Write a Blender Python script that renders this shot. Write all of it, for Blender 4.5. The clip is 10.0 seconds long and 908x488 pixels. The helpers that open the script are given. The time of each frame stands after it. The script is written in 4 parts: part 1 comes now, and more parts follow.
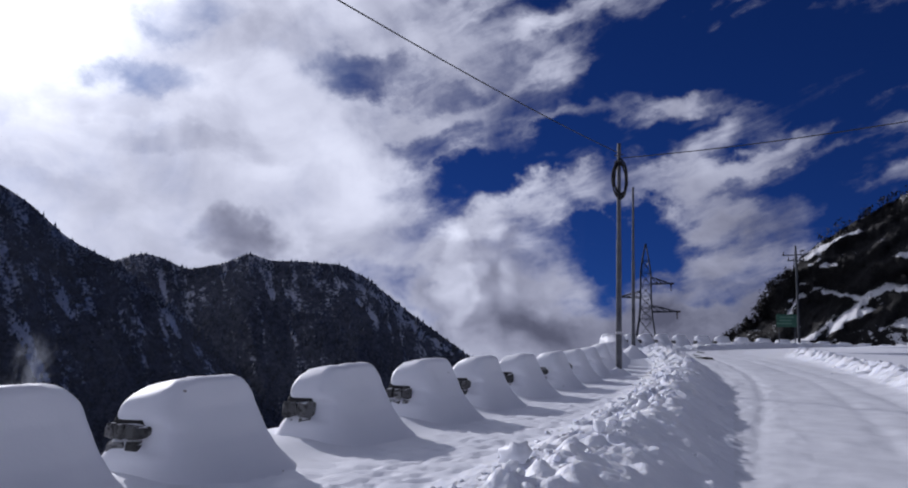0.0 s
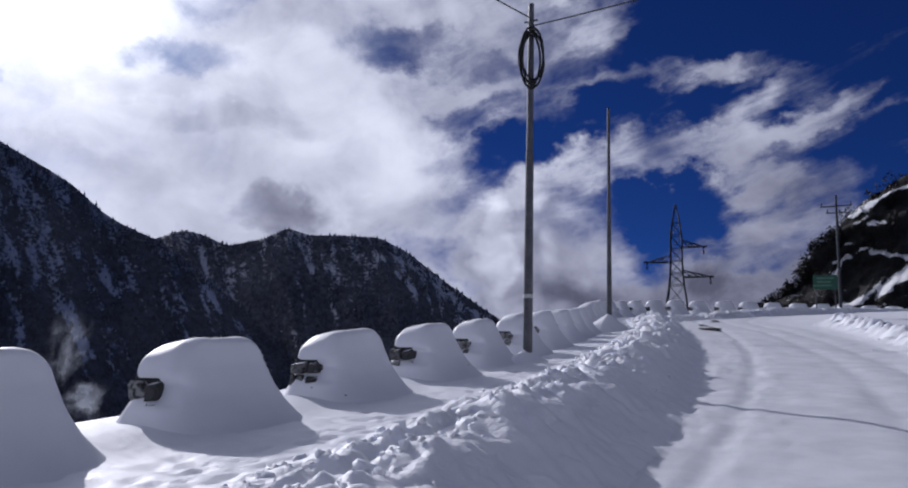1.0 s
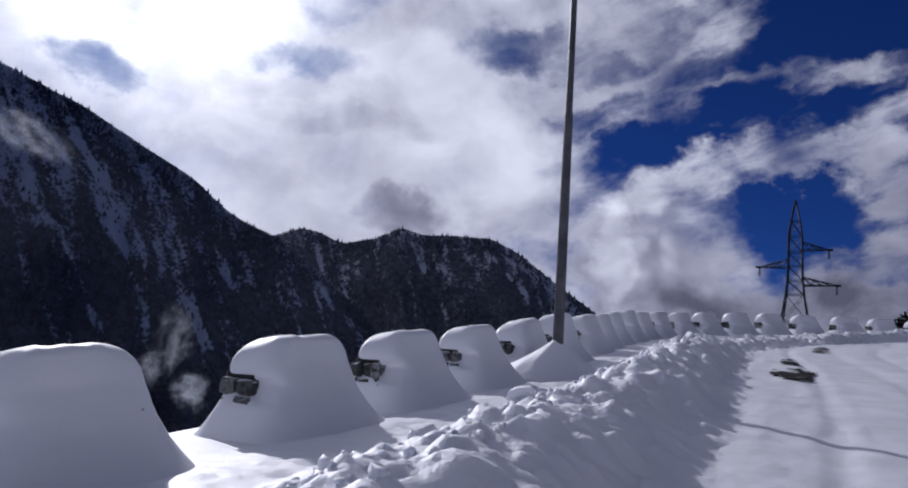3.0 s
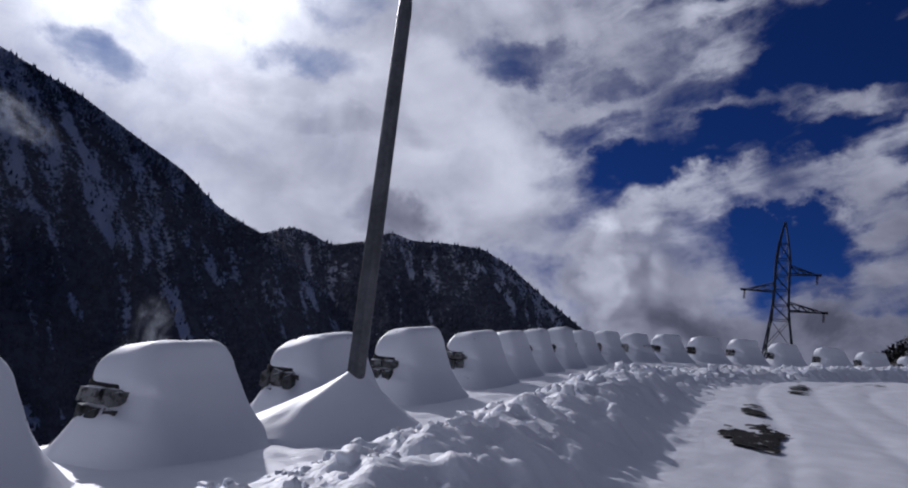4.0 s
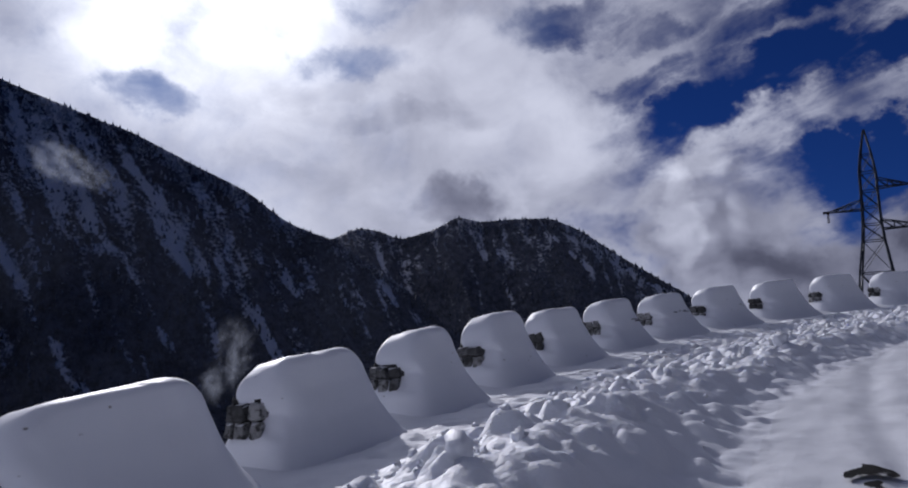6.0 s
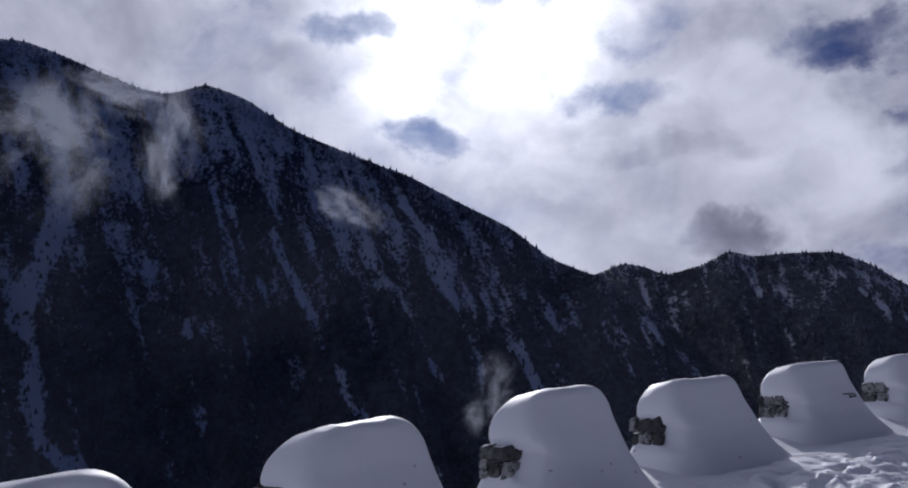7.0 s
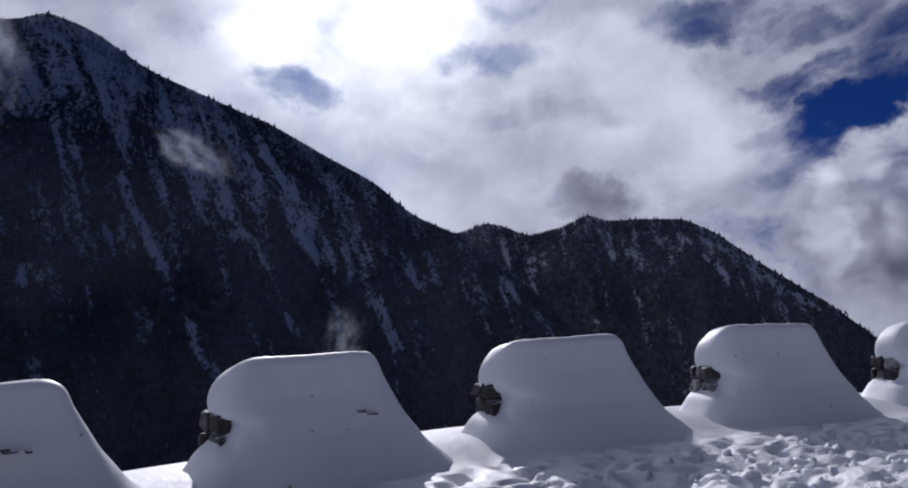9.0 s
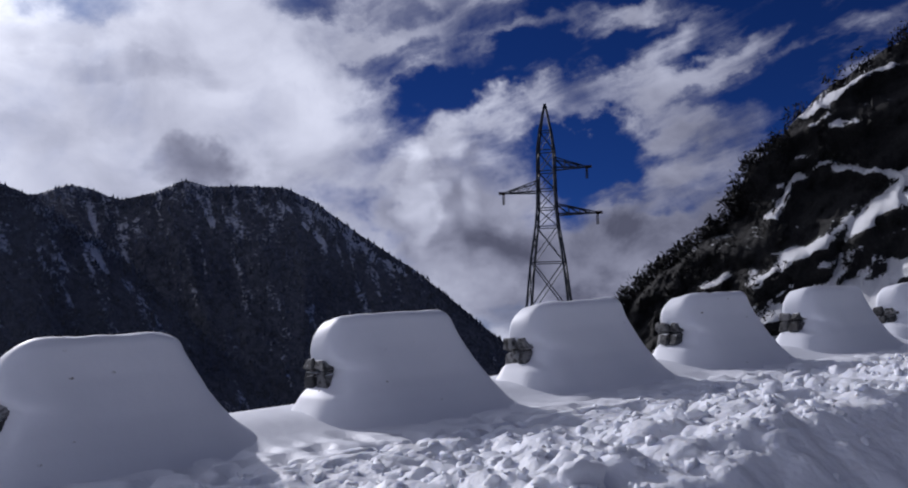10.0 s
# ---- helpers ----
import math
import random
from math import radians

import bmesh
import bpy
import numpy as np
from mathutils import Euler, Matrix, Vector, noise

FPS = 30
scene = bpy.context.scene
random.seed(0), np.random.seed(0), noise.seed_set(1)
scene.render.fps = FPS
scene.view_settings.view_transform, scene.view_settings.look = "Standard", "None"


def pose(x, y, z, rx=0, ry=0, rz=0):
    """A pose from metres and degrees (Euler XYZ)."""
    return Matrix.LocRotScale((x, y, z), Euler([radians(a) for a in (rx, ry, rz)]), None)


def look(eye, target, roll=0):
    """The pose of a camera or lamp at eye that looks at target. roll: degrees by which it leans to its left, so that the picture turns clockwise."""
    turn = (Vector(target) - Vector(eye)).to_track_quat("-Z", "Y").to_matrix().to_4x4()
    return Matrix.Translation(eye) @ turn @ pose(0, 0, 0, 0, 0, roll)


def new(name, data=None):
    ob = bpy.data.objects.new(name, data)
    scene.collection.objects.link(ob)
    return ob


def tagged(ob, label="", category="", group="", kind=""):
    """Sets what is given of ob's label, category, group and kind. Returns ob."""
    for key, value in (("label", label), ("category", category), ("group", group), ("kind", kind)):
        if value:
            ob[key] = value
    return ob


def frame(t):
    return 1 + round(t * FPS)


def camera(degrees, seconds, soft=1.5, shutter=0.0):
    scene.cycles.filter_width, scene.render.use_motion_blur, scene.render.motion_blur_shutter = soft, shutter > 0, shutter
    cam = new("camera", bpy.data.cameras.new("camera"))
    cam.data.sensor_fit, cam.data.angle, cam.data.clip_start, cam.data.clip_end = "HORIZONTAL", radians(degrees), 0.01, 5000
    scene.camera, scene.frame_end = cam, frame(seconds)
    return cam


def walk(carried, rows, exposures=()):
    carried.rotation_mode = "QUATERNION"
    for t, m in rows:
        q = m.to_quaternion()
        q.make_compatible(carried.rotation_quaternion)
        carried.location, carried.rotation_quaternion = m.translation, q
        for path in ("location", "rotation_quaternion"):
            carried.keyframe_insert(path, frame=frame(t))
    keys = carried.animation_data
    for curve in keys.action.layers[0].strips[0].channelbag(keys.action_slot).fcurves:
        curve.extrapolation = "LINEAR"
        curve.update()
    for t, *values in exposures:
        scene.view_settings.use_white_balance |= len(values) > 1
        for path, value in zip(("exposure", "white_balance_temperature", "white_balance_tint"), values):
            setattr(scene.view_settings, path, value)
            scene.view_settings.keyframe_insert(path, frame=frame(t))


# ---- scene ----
# ---------------------------------------------------------------- camera
cam = camera(57.5, 10.0, soft=2.0)
PATH = [
    (0.0, 0.00, -0.00, 1.60, 100.54, -2.09, 27.09),
    (0.5, -0.00, 4.59, 1.92, 99.61, -1.81, 28.52),
    (1.0, -0.27, 9.62, 2.29, 98.48, -1.34, 30.06),
    (1.5, -0.91, 13.81, 2.63, 98.41, -3.96, 32.77),
    (2.0, -1.58, 18.11, 3.05, 99.06, -3.56, 35.49),
    (2.2, -1.89, 19.70, 3.21, 99.20, -3.22, 36.24),
    (3.3, -3.34, 26.84, 3.89, 98.02, -3.87, 38.00),
    (3.5, -3.61, 28.00, 4.01, 97.99, -3.54, 36.81),
    (4.0, -4.29, 30.73, 4.30, 98.94, -6.70, 36.77),
    (4.5, -5.05, 33.17, 4.54, 98.96, -6.29, 34.75),
    (5.0, -5.62, 35.54, 4.80, 97.70, -1.53, 36.58),
    (5.2, -5.85, 36.43, 4.90, 97.12, -0.11, 36.93),
    (6.3, -7.70, 41.35, 5.42, 97.70, 0.55, 47.55),
    (6.5, -8.05, 42.26, 5.52, 98.07, -1.17, 51.52),
    (7.0, -8.72, 44.75, 5.77, 100.00, -0.50, 61.03),
    (7.5, -9.32, 47.19, 5.97, 101.03, 1.89, 62.05),
    (8.0, -9.75, 49.92, 6.20, 101.06, -0.21, 63.14),
    (8.5, -10.00, 52.58, 6.45, 99.58, -0.69, 61.86),
    (9.0, -9.91, 55.52, 6.66, 97.10, -1.25, 51.80),
    (9.5, -9.58, 58.30, 6.91, 94.96, 0.58, 40.05),
    (10.0, -8.80, 61.29, 7.20, 94.96, 0.86, 24.94),
]
walk(cam, [(t, pose(*p)) for t, *p in PATH], exposures=[(t, e, 5850, 16) for t, e in ((0.0, 0.30), (2.0, 0.28), (3.5, 0.12), (4.2, -0.08), (5.0, -0.08), (6.5, 0.02), (8.5, 0.02), (9.0, 0.04), (9.5, 0.24), (10.0, 0.18))])


# ---------------------------------------------------------------- light
def way(az, el):
    """Unit direction from degrees left of +y and degrees up."""
    a, e = radians(az), radians(el)
    return Vector((-math.sin(a) * math.cos(e), math.cos(a) * math.cos(e), math.sin(e)))


SUN_AZ, SUN_EL = 66.0, 27.5
BRIGHT_CLOUD = (59.8, 26.0)
sun = new("sun", bpy.data.lights.new("sun", "SUN"))
sun.data.energy, sun.data.angle, sun.data.color = 2.35, radians(0.9), (1.0, 0.95, 0.88)
sun.matrix_world = look((0, 0, 50), Vector((0, 0, 50)) - way(SUN_AZ, SUN_EL))


class Nodes:
    """Short hand for node trees."""

    def __init__(self, tree):
        self.tree = tree
        tree.nodes.clear()

    def add(self, kind, props=None, **inputs):
        n = self.tree.nodes.new(kind)
        for k, v in (props or {}).items():
            setattr(n, k, v)
        for k, v in inputs.items():
            key = int(k[1:]) if k[0] == "i" and k[1:].isdigit() else k.replace("_", " ")
            if isinstance(v, bpy.types.NodeSocket):
                self.tree.links.new(v, n.inputs[key])
            else:
                n.inputs[key].default_value = v
        return n

    def math(self, op, a, b=0.0, clamp=False):
        return self.add("ShaderNodeMath", {"operation": op, "use_clamp": clamp}, i0=a, i1=b).outputs[0]

    def noise(self, vec, scale, detail=5.0, rough=0.55, distort=0.0):
        return self.add("ShaderNodeTexNoise", None, Vector=vec, Scale=scale, Detail=detail, Roughness=rough, Distortion=distort).outputs[0]

    def ramp(self, fac, lo, hi, a=0.0, b=1.0):
        return self.add("ShaderNodeMapRange", {"interpolation_type": "SMOOTHSTEP"}, Value=fac, From_Min=lo, From_Max=hi, To_Min=a, To_Max=b).outputs[0]

    def mix(self, fac, a, b):
        n = self.add("ShaderNodeMix", {"data_type": "RGBA"}, i0=fac, i6=a, i7=b)
        return n.outputs[2]


def sky_world():
    w = bpy.data.worlds.new("sky")
    scene.world = w
    w.use_nodes = True
    k = Nodes(w.node_tree)
    d = k.add("ShaderNodeTexCoord").outputs["Generated"]
    sky = k.add("ShaderNodeTexSky", {"sky_type": "NISHITA", "sun_disc": False, "sun_elevation": radians(SUN_EL),
                                     "sun_rotation": radians(-SUN_AZ), "altitude": 4000.0, "dust_density": 0.2, "air_density": 1.0})
    blue = k.add("ShaderNodeVectorMath", {"operation": "MULTIPLY"}, i0=sky.outputs[0], i1=(0.0038, 0.0085, 0.0225)).outputs[0]
    xyz = k.add("ShaderNodeSeparateXYZ", None, Vector=d).outputs
    flat = k.add("ShaderNodeMapping", None, Vector=d, Scale=(1.0, 1.0, 1.25)).outputs[0]
    warp = k.noise(flat, 9.0, 6.0, 0.58)
    warp2 = k.noise(k.add("ShaderNodeMapping", None, Vector=flat, Location=(3.0, 7.0, 1.0)).outputs[0], 9.0, 6.0, 0.58)
    az = k.math("MULTIPLY", k.math("ARCTAN2", k.math("MULTIPLY", xyz[0], -1.0), xyz[1]), 57.2958)
    el = k.math("MULTIPLY", k.math("ARCSINE", xyz[2]), 57.2958)
    azw = k.math("ADD", az, k.math("MULTIPLY", k.math("SUBTRACT", warp, 0.5), 11.0))
    elw = k.math("ADD", el, k.math("MULTIPLY", k.math("SUBTRACT", warp2, 0.5), 8.0))

    def patch(a, e, ra, re, slope):
        """1 in the middle of an ellipse of sky, 0 at its edge; slope: degrees up per degree to the right."""
        da = k.math("SUBTRACT", a, azw)
        de = k.math("SUBTRACT", k.math("SUBTRACT", elw, e), k.math("MULTIPLY", da, slope))
        q = k.math("ADD", k.math("POWER", k.math("ABSOLUTE", k.math("DIVIDE", da, ra)), 2.0), k.math("POWER", k.math("ABSOLUTE", k.math("DIVIDE", de, re)), 2.0))
        return k.ramp(q, 2.2, 0.0)

    n1 = k.noise(flat, 5.2, 9.0, 0.55, 0.15)
    # wind-drawn streaks that climb towards the clear side
    drawn = k.add("ShaderNodeCombineXYZ", None, X=k.math("MULTIPLY", az, 0.045), Y=k.math("MULTIPLY", k.math("ADD", el, k.math("MULTIPLY", az, 0.36)), 0.19), Z=0.4).outputs[0]
    n2 = k.noise(drawn, 1.6, 8.0, 0.60, 0.5)
    clear = k.ramp(az, 34.0, 14.0)
    cover = k.math("ADD", n1, k.math("MULTIPLY", k.math("SUBTRACT", n2, 0.5), k.math("MULTIPLY", clear, 0.75)))
    cover = k.math("ADD", cover, k.ramp(az, 17.0, 36.0, -0.24, 0.24))
    cover = k.math("ADD", cover, k.ramp(k.math("ABSOLUTE", k.math("SUBTRACT", az, 60.0)), 55.0, 100.0, 0.0, -0.12))
    cover = k.math("ADD", cover, k.ramp(el, 34.0, 60.0, 0.0, -0.08))
    for a, e, ra, re, slope, amount in CLOUDS:
        cover = k.math("ADD", cover, k.math("MULTIPLY", patch(a, e, ra, re, slope), amount))
    fray = k.noise(flat, 20.0, 8.0, 0.62, 0.6)
    cover = k.math("ADD", cover, k.math("MULTIPLY", k.math("SUBTRACT", fray, 0.5), 0.32))
    # thin torn veils over the clear part
    thin = k.add("ShaderNodeCombineXYZ", None, X=k.math("MULTIPLY", k.math("ADD", az, k.math("MULTIPLY", warp, 3.0)), 0.11),
                 Y=k.math("MULTIPLY", k.math("ADD", k.math("ADD", el, k.math("MULTIPLY", warp2, 4.0)), k.math("MULTIPLY", az, 0.30)), 0.34), Z=2.4).outputs[0]
    veil = k.ramp(k.noise(thin, 1.2, 5.0, 0.52, 0.0), 0.40, 0.74, -0.11, 0.25)
    cover = k.math("ADD", cover, k.math("MULTIPLY", veil, k.ramp(az, 40.0, 22.0)))
    mask = k.ramp(cover, 0.20, 0.84)
    # tone: soft grey bellies, pale rims, brightest near the sun
    t1 = k.noise(flat, 7.5, 7.0, 0.52, 0.5)
    t2 = k.noise(flat, 3.0, 4.0, 0.5)
    tone = k.ramp(k.math("ADD", k.math("MULTIPLY", t1, 0.55), k.math("MULTIPLY", t2, 0.45)), 0.38, 0.62, 0.36, 0.60)
    tone = k.math("ADD", tone, k.ramp(az, 30.0, 14.0, 0.0, -0.10))
    tone = k.math("MULTIPLY", tone, k.ramp(mask, 0.2, 0.8, 0.82, 1.0))
    for a, e, ra, re, slope, amount in CLOUD_TONES:
        tone = k.math("ADD", tone, k.math("MULTIPLY", patch(a, e, ra, re, slope), amount))
    # billows inside the heap cloud over the ridge's end
    bill = k.add("ShaderNodeTexVoronoi", {"feature": "SMOOTH_F1"}, Vector=k.add("ShaderNodeMix", {"data_type": "VECTOR"}, i0=0.10, i4=flat, i5=k.add("ShaderNodeTexNoise", None, Vector=flat, Scale=14.0).outputs[1]).outputs[1],
                 Scale=26.0, Smoothness=0.5).outputs["Distance"]
    tone = k.math("ADD", tone, k.math("MULTIPLY", patch(24.5, 8.5, 5, 5, 0), k.ramp(bill, 0.10, 0.70, 0.06, -0.09)))
    tone = k.math("MAXIMUM", tone, 0.10)

    def glow(r0, r1, amount):
        dot = k.add("ShaderNodeVectorMath", {"operation": "DOT_PRODUCT"}, i0=d, i1=way(*BRIGHT_CLOUD)).outputs["Value"]
        return k.math("MULTIPLY", k.ramp(dot, math.cos(radians(r1)), math.cos(radians(r0))), amount)

    tone = k.math("ADD", tone, glow(2.0, 24.0, 0.13))
    tone = k.math("ADD", tone, k.math("MULTIPLY", glow(0.0, 13.0, 0.85), k.ramp(k.math("ADD", t1, k.math("MULTIPLY", k.math("SUBTRACT", fray, 0.5), 0.25)), 0.28, 0.66, 0.80, 1.0)))
    white = k.add("ShaderNodeCombineColor", None, Red=k.math("POWER", tone, 1.09), Green=k.math("POWER", tone, 1.08), Blue=k.math("POWER", tone, 0.95)).outputs[0]
    blue = k.add("ShaderNodeVectorMath", {"operation": "ADD"}, i0=blue, i1=k.add("ShaderNodeCombineXYZ", None, X=glow(3.0, 26.0, 0.16), Y=glow(3.0, 26.0, 0.20), Z=glow(3.0, 26.0, 0.26)).outputs[0]).outputs[0]
    col = k.mix(mask, blue, white)
    k.add("ShaderNodeOutputWorld", None, Surface=k.add("ShaderNodeBackground", None, Color=col, Strength=1.0).outputs[0])


# degrees left of +y, degrees up, half width, half height, slope, amount
CLOUDS = [
    (1, 22, 7, 4, 0, -0.14),     (27, 22, 6, 4, 0, 0.12),     (24.5, 7.5, 5.5, 5.0, 0, 0.50), (17, 1.0, 10, 3.4, 0, 0.50), (7.5, 8.0, 6, 4.2, 0.1, 0.46), (14, 4.0, 9, 2.4, 0, 0.50), (14.5, 14.6, 8, 1.7, 0.12, 0.46), (5.0, 17.0, 4.0, 1.1, 0.5, 0.26), (6, 19.4, 6, 1.1, 0.34, 0.22),
    (15.6, 20.4, 3.4, 1.1, 0.1, 0.34), (18, 25.6, 6, 1.2, 0.2, 0.16), (12.0, 22.6, 5.0, 1.3, 0.2, -0.24), (14.2, 10.6, 3.6, 1.9, 0, -0.40), (25.2, 14.6, 3.0, 1.4, 0.2, -0.27), (19.0, 18.6, 3.2, 1.2, 0.2, -0.24),
    (1, 15.5, 4, 1.6, 0.3, -0.16), (48.8, 20.2, 3.4, 1.5, 0, -0.30), (63.0, 17.0, 2.8, 1.3, 0, -0.30),
    (47.6, 24.9, 4.2, 1.7, 0, -0.30), (33.8, 22.4, 5.0, 1.4, 0.1, -0.32), (69.2, 24.9, 3.4, 1.3, 0, -0.26), (31.8, 8.3, 2.8, 1.4, 0, -0.22), (28.6, 20.9, 2.4, 1.0, 0, -0.24),
    (80, 26.5, 4, 1.6, 0, -0.28), (41, 28.8, 5, 1.8, 0, -0.28), (27.5, 17.4, 2.8, 1.2, 0.3, -0.22), (56, 28, 4, 1.4, 0, -0.2),
]
CLOUD_TONES = [(19, 2.6, 9, 3.0, 0, -0.14), (29, 7.5, 6, 5, 0, -0.12), (13, 7, 7, 4, 0, 0.03), (27, 21, 7, 5, 0, 0.03), (20, 6, 8, 5, 0, -0.10), (8, 7, 7, 4, 0, -0.06), (41.2, 10.2, 3.4, 1.3, -0.05, -0.22), (37.6, 10.6, 1.4, 1.4, 0, 0.08), (21, 6.0, 3.6, 3.0, 0, -0.06), (27.6, 8.6, 1.2, 3.6, 0, 0.14), (26.0, 11.6, 2.6, 0.8, 0, 0.10), (71, 22, 4, 1.6, 0, -0.16), (8, 8, 6, 3.4, 0, -0.08), (38, 15, 7, 3, 0, 0.06),
               (46.5, 15.8, 5, 1.0, 0.1, -0.10), (56, 14.5, 5, 1.2, 0, 0.08), (14, 4, 8, 2, 0, -0.08), (45, 23, 8, 1.4, 0.1, -0.10), (52, 17.8, 4, 0.8, 0.2, -0.08)]
sky_world()


# ---------------------------------------------------------------- materials
def material(name, build):
    m = bpy.data.materials.new(name)
    m.use_nodes = True
    k = Nodes(m.node_tree)
    k.add("ShaderNodeOutputMaterial", None, Surface=build(k))
    return m


def bsdf(k, color, rough, bump=None, strength=0.3, distance=0.02, metal=0.0, **more):
    n = k.add("ShaderNodeBsdfPrincipled", None, Base_Color=color, Roughness=rough, Metallic=metal, **more)
    if bump is not None:
        b = k.add("ShaderNodeBump", None, Height=bump, Strength=strength, Distance=distance)
        k.tree.links.new(b.outputs[0], n.inputs["Normal"])
    return n.outputs[0]


def place(k):
    return k.add("ShaderNodeNewGeometry").outputs["Position"]


def snow_build(a, b, grain, relief, depth):
    def build(k):
        p = place(k)
        big, fine = k.noise(p, 0.9, 4), k.noise(p, grain, 6, 0.6)
        pits = k.noise(p, 9.0, 3, 0.5)
        col = k.mix(k.ramp(big, 0.3, 0.7), a, b)
        h = k.math("ADD", k.math("MULTIPLY", fine, 0.5), k.math("MULTIPLY", pits, 1.0))
        return bsdf(k, col, 0.55, h, relief, depth)
    return build


SNOW = material("fresh_snow", snow_build((0.735, 0.755, 0.815, 1), (0.785, 0.80, 0.85, 1), 60.0, 0.38, 0.025))


def rubble_build(k):
    p = place(k)
    big, fine = k.noise(p, 1.2, 4), k.noise(p, 40.0, 6, 0.65)
    c1 = k.add("ShaderNodeTexVoronoi", {"feature": "SMOOTH_F1"}, Vector=p, Scale=13.0, Smoothness=0.3).outputs["Distance"]
    c2 = k.add("ShaderNodeTexVoronoi", {"feature": "SMOOTH_F1"}, Vector=p, Scale=27.0, Smoothness=0.3).outputs["Distance"]
    h = k.math("SUBTRACT", k.math("MULTIPLY", fine, 0.35), k.math("ADD", c1, k.math("MULTIPLY", c2, 0.5)))
    col = k.mix(k.ramp(big, 0.3, 0.7), (0.735, 0.755, 0.815, 1), (0.785, 0.80, 0.85, 1))
    return bsdf(k, col, 0.6, h, 0.34, 0.035, Subsurface_Weight=0.3, Subsurface_Radius=(0.03, 0.033, 0.04), Subsurface_Scale=1.0)


RUBBLE = material("ploughed_snow", rubble_build)
CUT = material("plough_cut_snow", snow_build((0.735, 0.755, 0.815, 1), (0.785, 0.80, 0.85, 1), 30.0, 0.14, 0.02))


def drift_build(k):
    p = place(k)
    big, fine, soft = k.noise(p, 0.9, 4), k.noise(p, 45.0, 6, 0.6), k.noise(p, 5.0, 3, 0.5)
    col = k.mix(k.ramp(big, 0.3, 0.7), (0.735, 0.755, 0.815, 1), (0.78, 0.795, 0.85, 1))
    cell = k.add("ShaderNodeTexVoronoi", None, Vector=k.add("ShaderNodeMapping", None, Vector=p, Scale=(1.0, 1.0, 1.7)).outputs[0], Scale=3.2)
    rare = k.ramp(k.noise(p, 0.45, 2), 0.40, 0.50)
    speck = k.math("MULTIPLY", k.ramp(cell.outputs["Distance"], 0.080, 0.035), rare)
    col = k.mix(k.math("MULTIPLY", speck, k.ramp(k.noise(p, 30.0, 3), 0.3, 0.6)), col, (0.16, 0.15, 0.14, 1))
    h = k.math("ADD", k.math("MULTIPLY", fine, 0.35), k.math("SUBTRACT", k.math("MULTIPLY", soft, 1.2), k.math("MULTIPLY", speck, 1.0)))
    return bsdf(k, col, 0.55, h, 0.18, 0.02)


SMOOTH = material("drifted_snow", drift_build)


def road_build(k):
    p = place(k)
    fine, big = k.noise(p, 30.0, 6, 0.65), k.noise(p, 1.7, 5, 0.6)
    col = k.mix(k.ramp(big, 0.35, 0.7), (0.75, 0.765, 0.81, 1), (0.64, 0.655, 0.70, 1))
    return bsdf(k, col, 0.5, k.math("ADD", fine, k.math("MULTIPLY", big, 2.0)), 0.35, 0.025)


ROAD = material("packed_snow", road_build)


def asphalt_build(k):
    p = place(k)
    g = k.noise(p, 90.0, 4, 0.7)
    patch = k.ramp(k.noise(p, 5.0, 6, 0.7), 0.60, 0.70)
    col = k.mix(patch, k.mix(g, (0.008, 0.008, 0.009, 1), (0.022, 0.021, 0.021, 1)), (0.7, 0.7, 0.72, 1))
    return bsdf(k, col, 0.85, g, 0.6, 0.02, Specular_IOR_Level=0.08)


ASPHALT = material("wet_asphalt", asphalt_build)


def stone_build(k):
    p = place(k)
    rnd = k.add("ShaderNodeObjectInfo").outputs["Random"]
    g = k.noise(p, 35.0, 7, 0.65)
    base = k.mix(k.math("POWER", rnd, 2.0), (0.045, 0.046, 0.048, 1), (0.30, 0.30, 0.305, 1))
    col = k.mix(k.ramp(k.noise(p, 16.0, 5, 0.6), 0.46, 0.62), base, (0.025, 0.025, 0.026, 1))
    up = k.add("ShaderNodeSeparateXYZ", None, Vector=k.add("ShaderNodeNewGeometry").outputs["Normal"]).outputs[2]
    frost = k.ramp(k.math("ADD", up, k.math("MULTIPLY", g, 0.9)), 1.0, 1.3)
    return bsdf(k, k.mix(frost, col, (0.8, 0.81, 0.84, 1)), 0.85, g, 0.7, 0.02)


STONE = material("grey_fieldstone", stone_build)


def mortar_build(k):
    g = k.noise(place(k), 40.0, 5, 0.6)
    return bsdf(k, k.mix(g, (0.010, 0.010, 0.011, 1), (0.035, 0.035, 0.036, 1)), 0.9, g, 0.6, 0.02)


MORTAR = material("dark_mortar", mortar_build)


def steel_build(dark, light, rough, metal):
    def build(k):
        p = place(k)
        g, s = k.noise(p, 22.0, 5, 0.6), k.noise(p, 3.0, 3)
        col = k.mix(k.ramp(k.math("ADD", k.math("MULTIPLY", g, 0.5), k.math("MULTIPLY", s, 0.6)), 0.35, 0.75), dark, light)
        return bsdf(k, col, rough, g, 0.15, 0.004, metal)
    return build


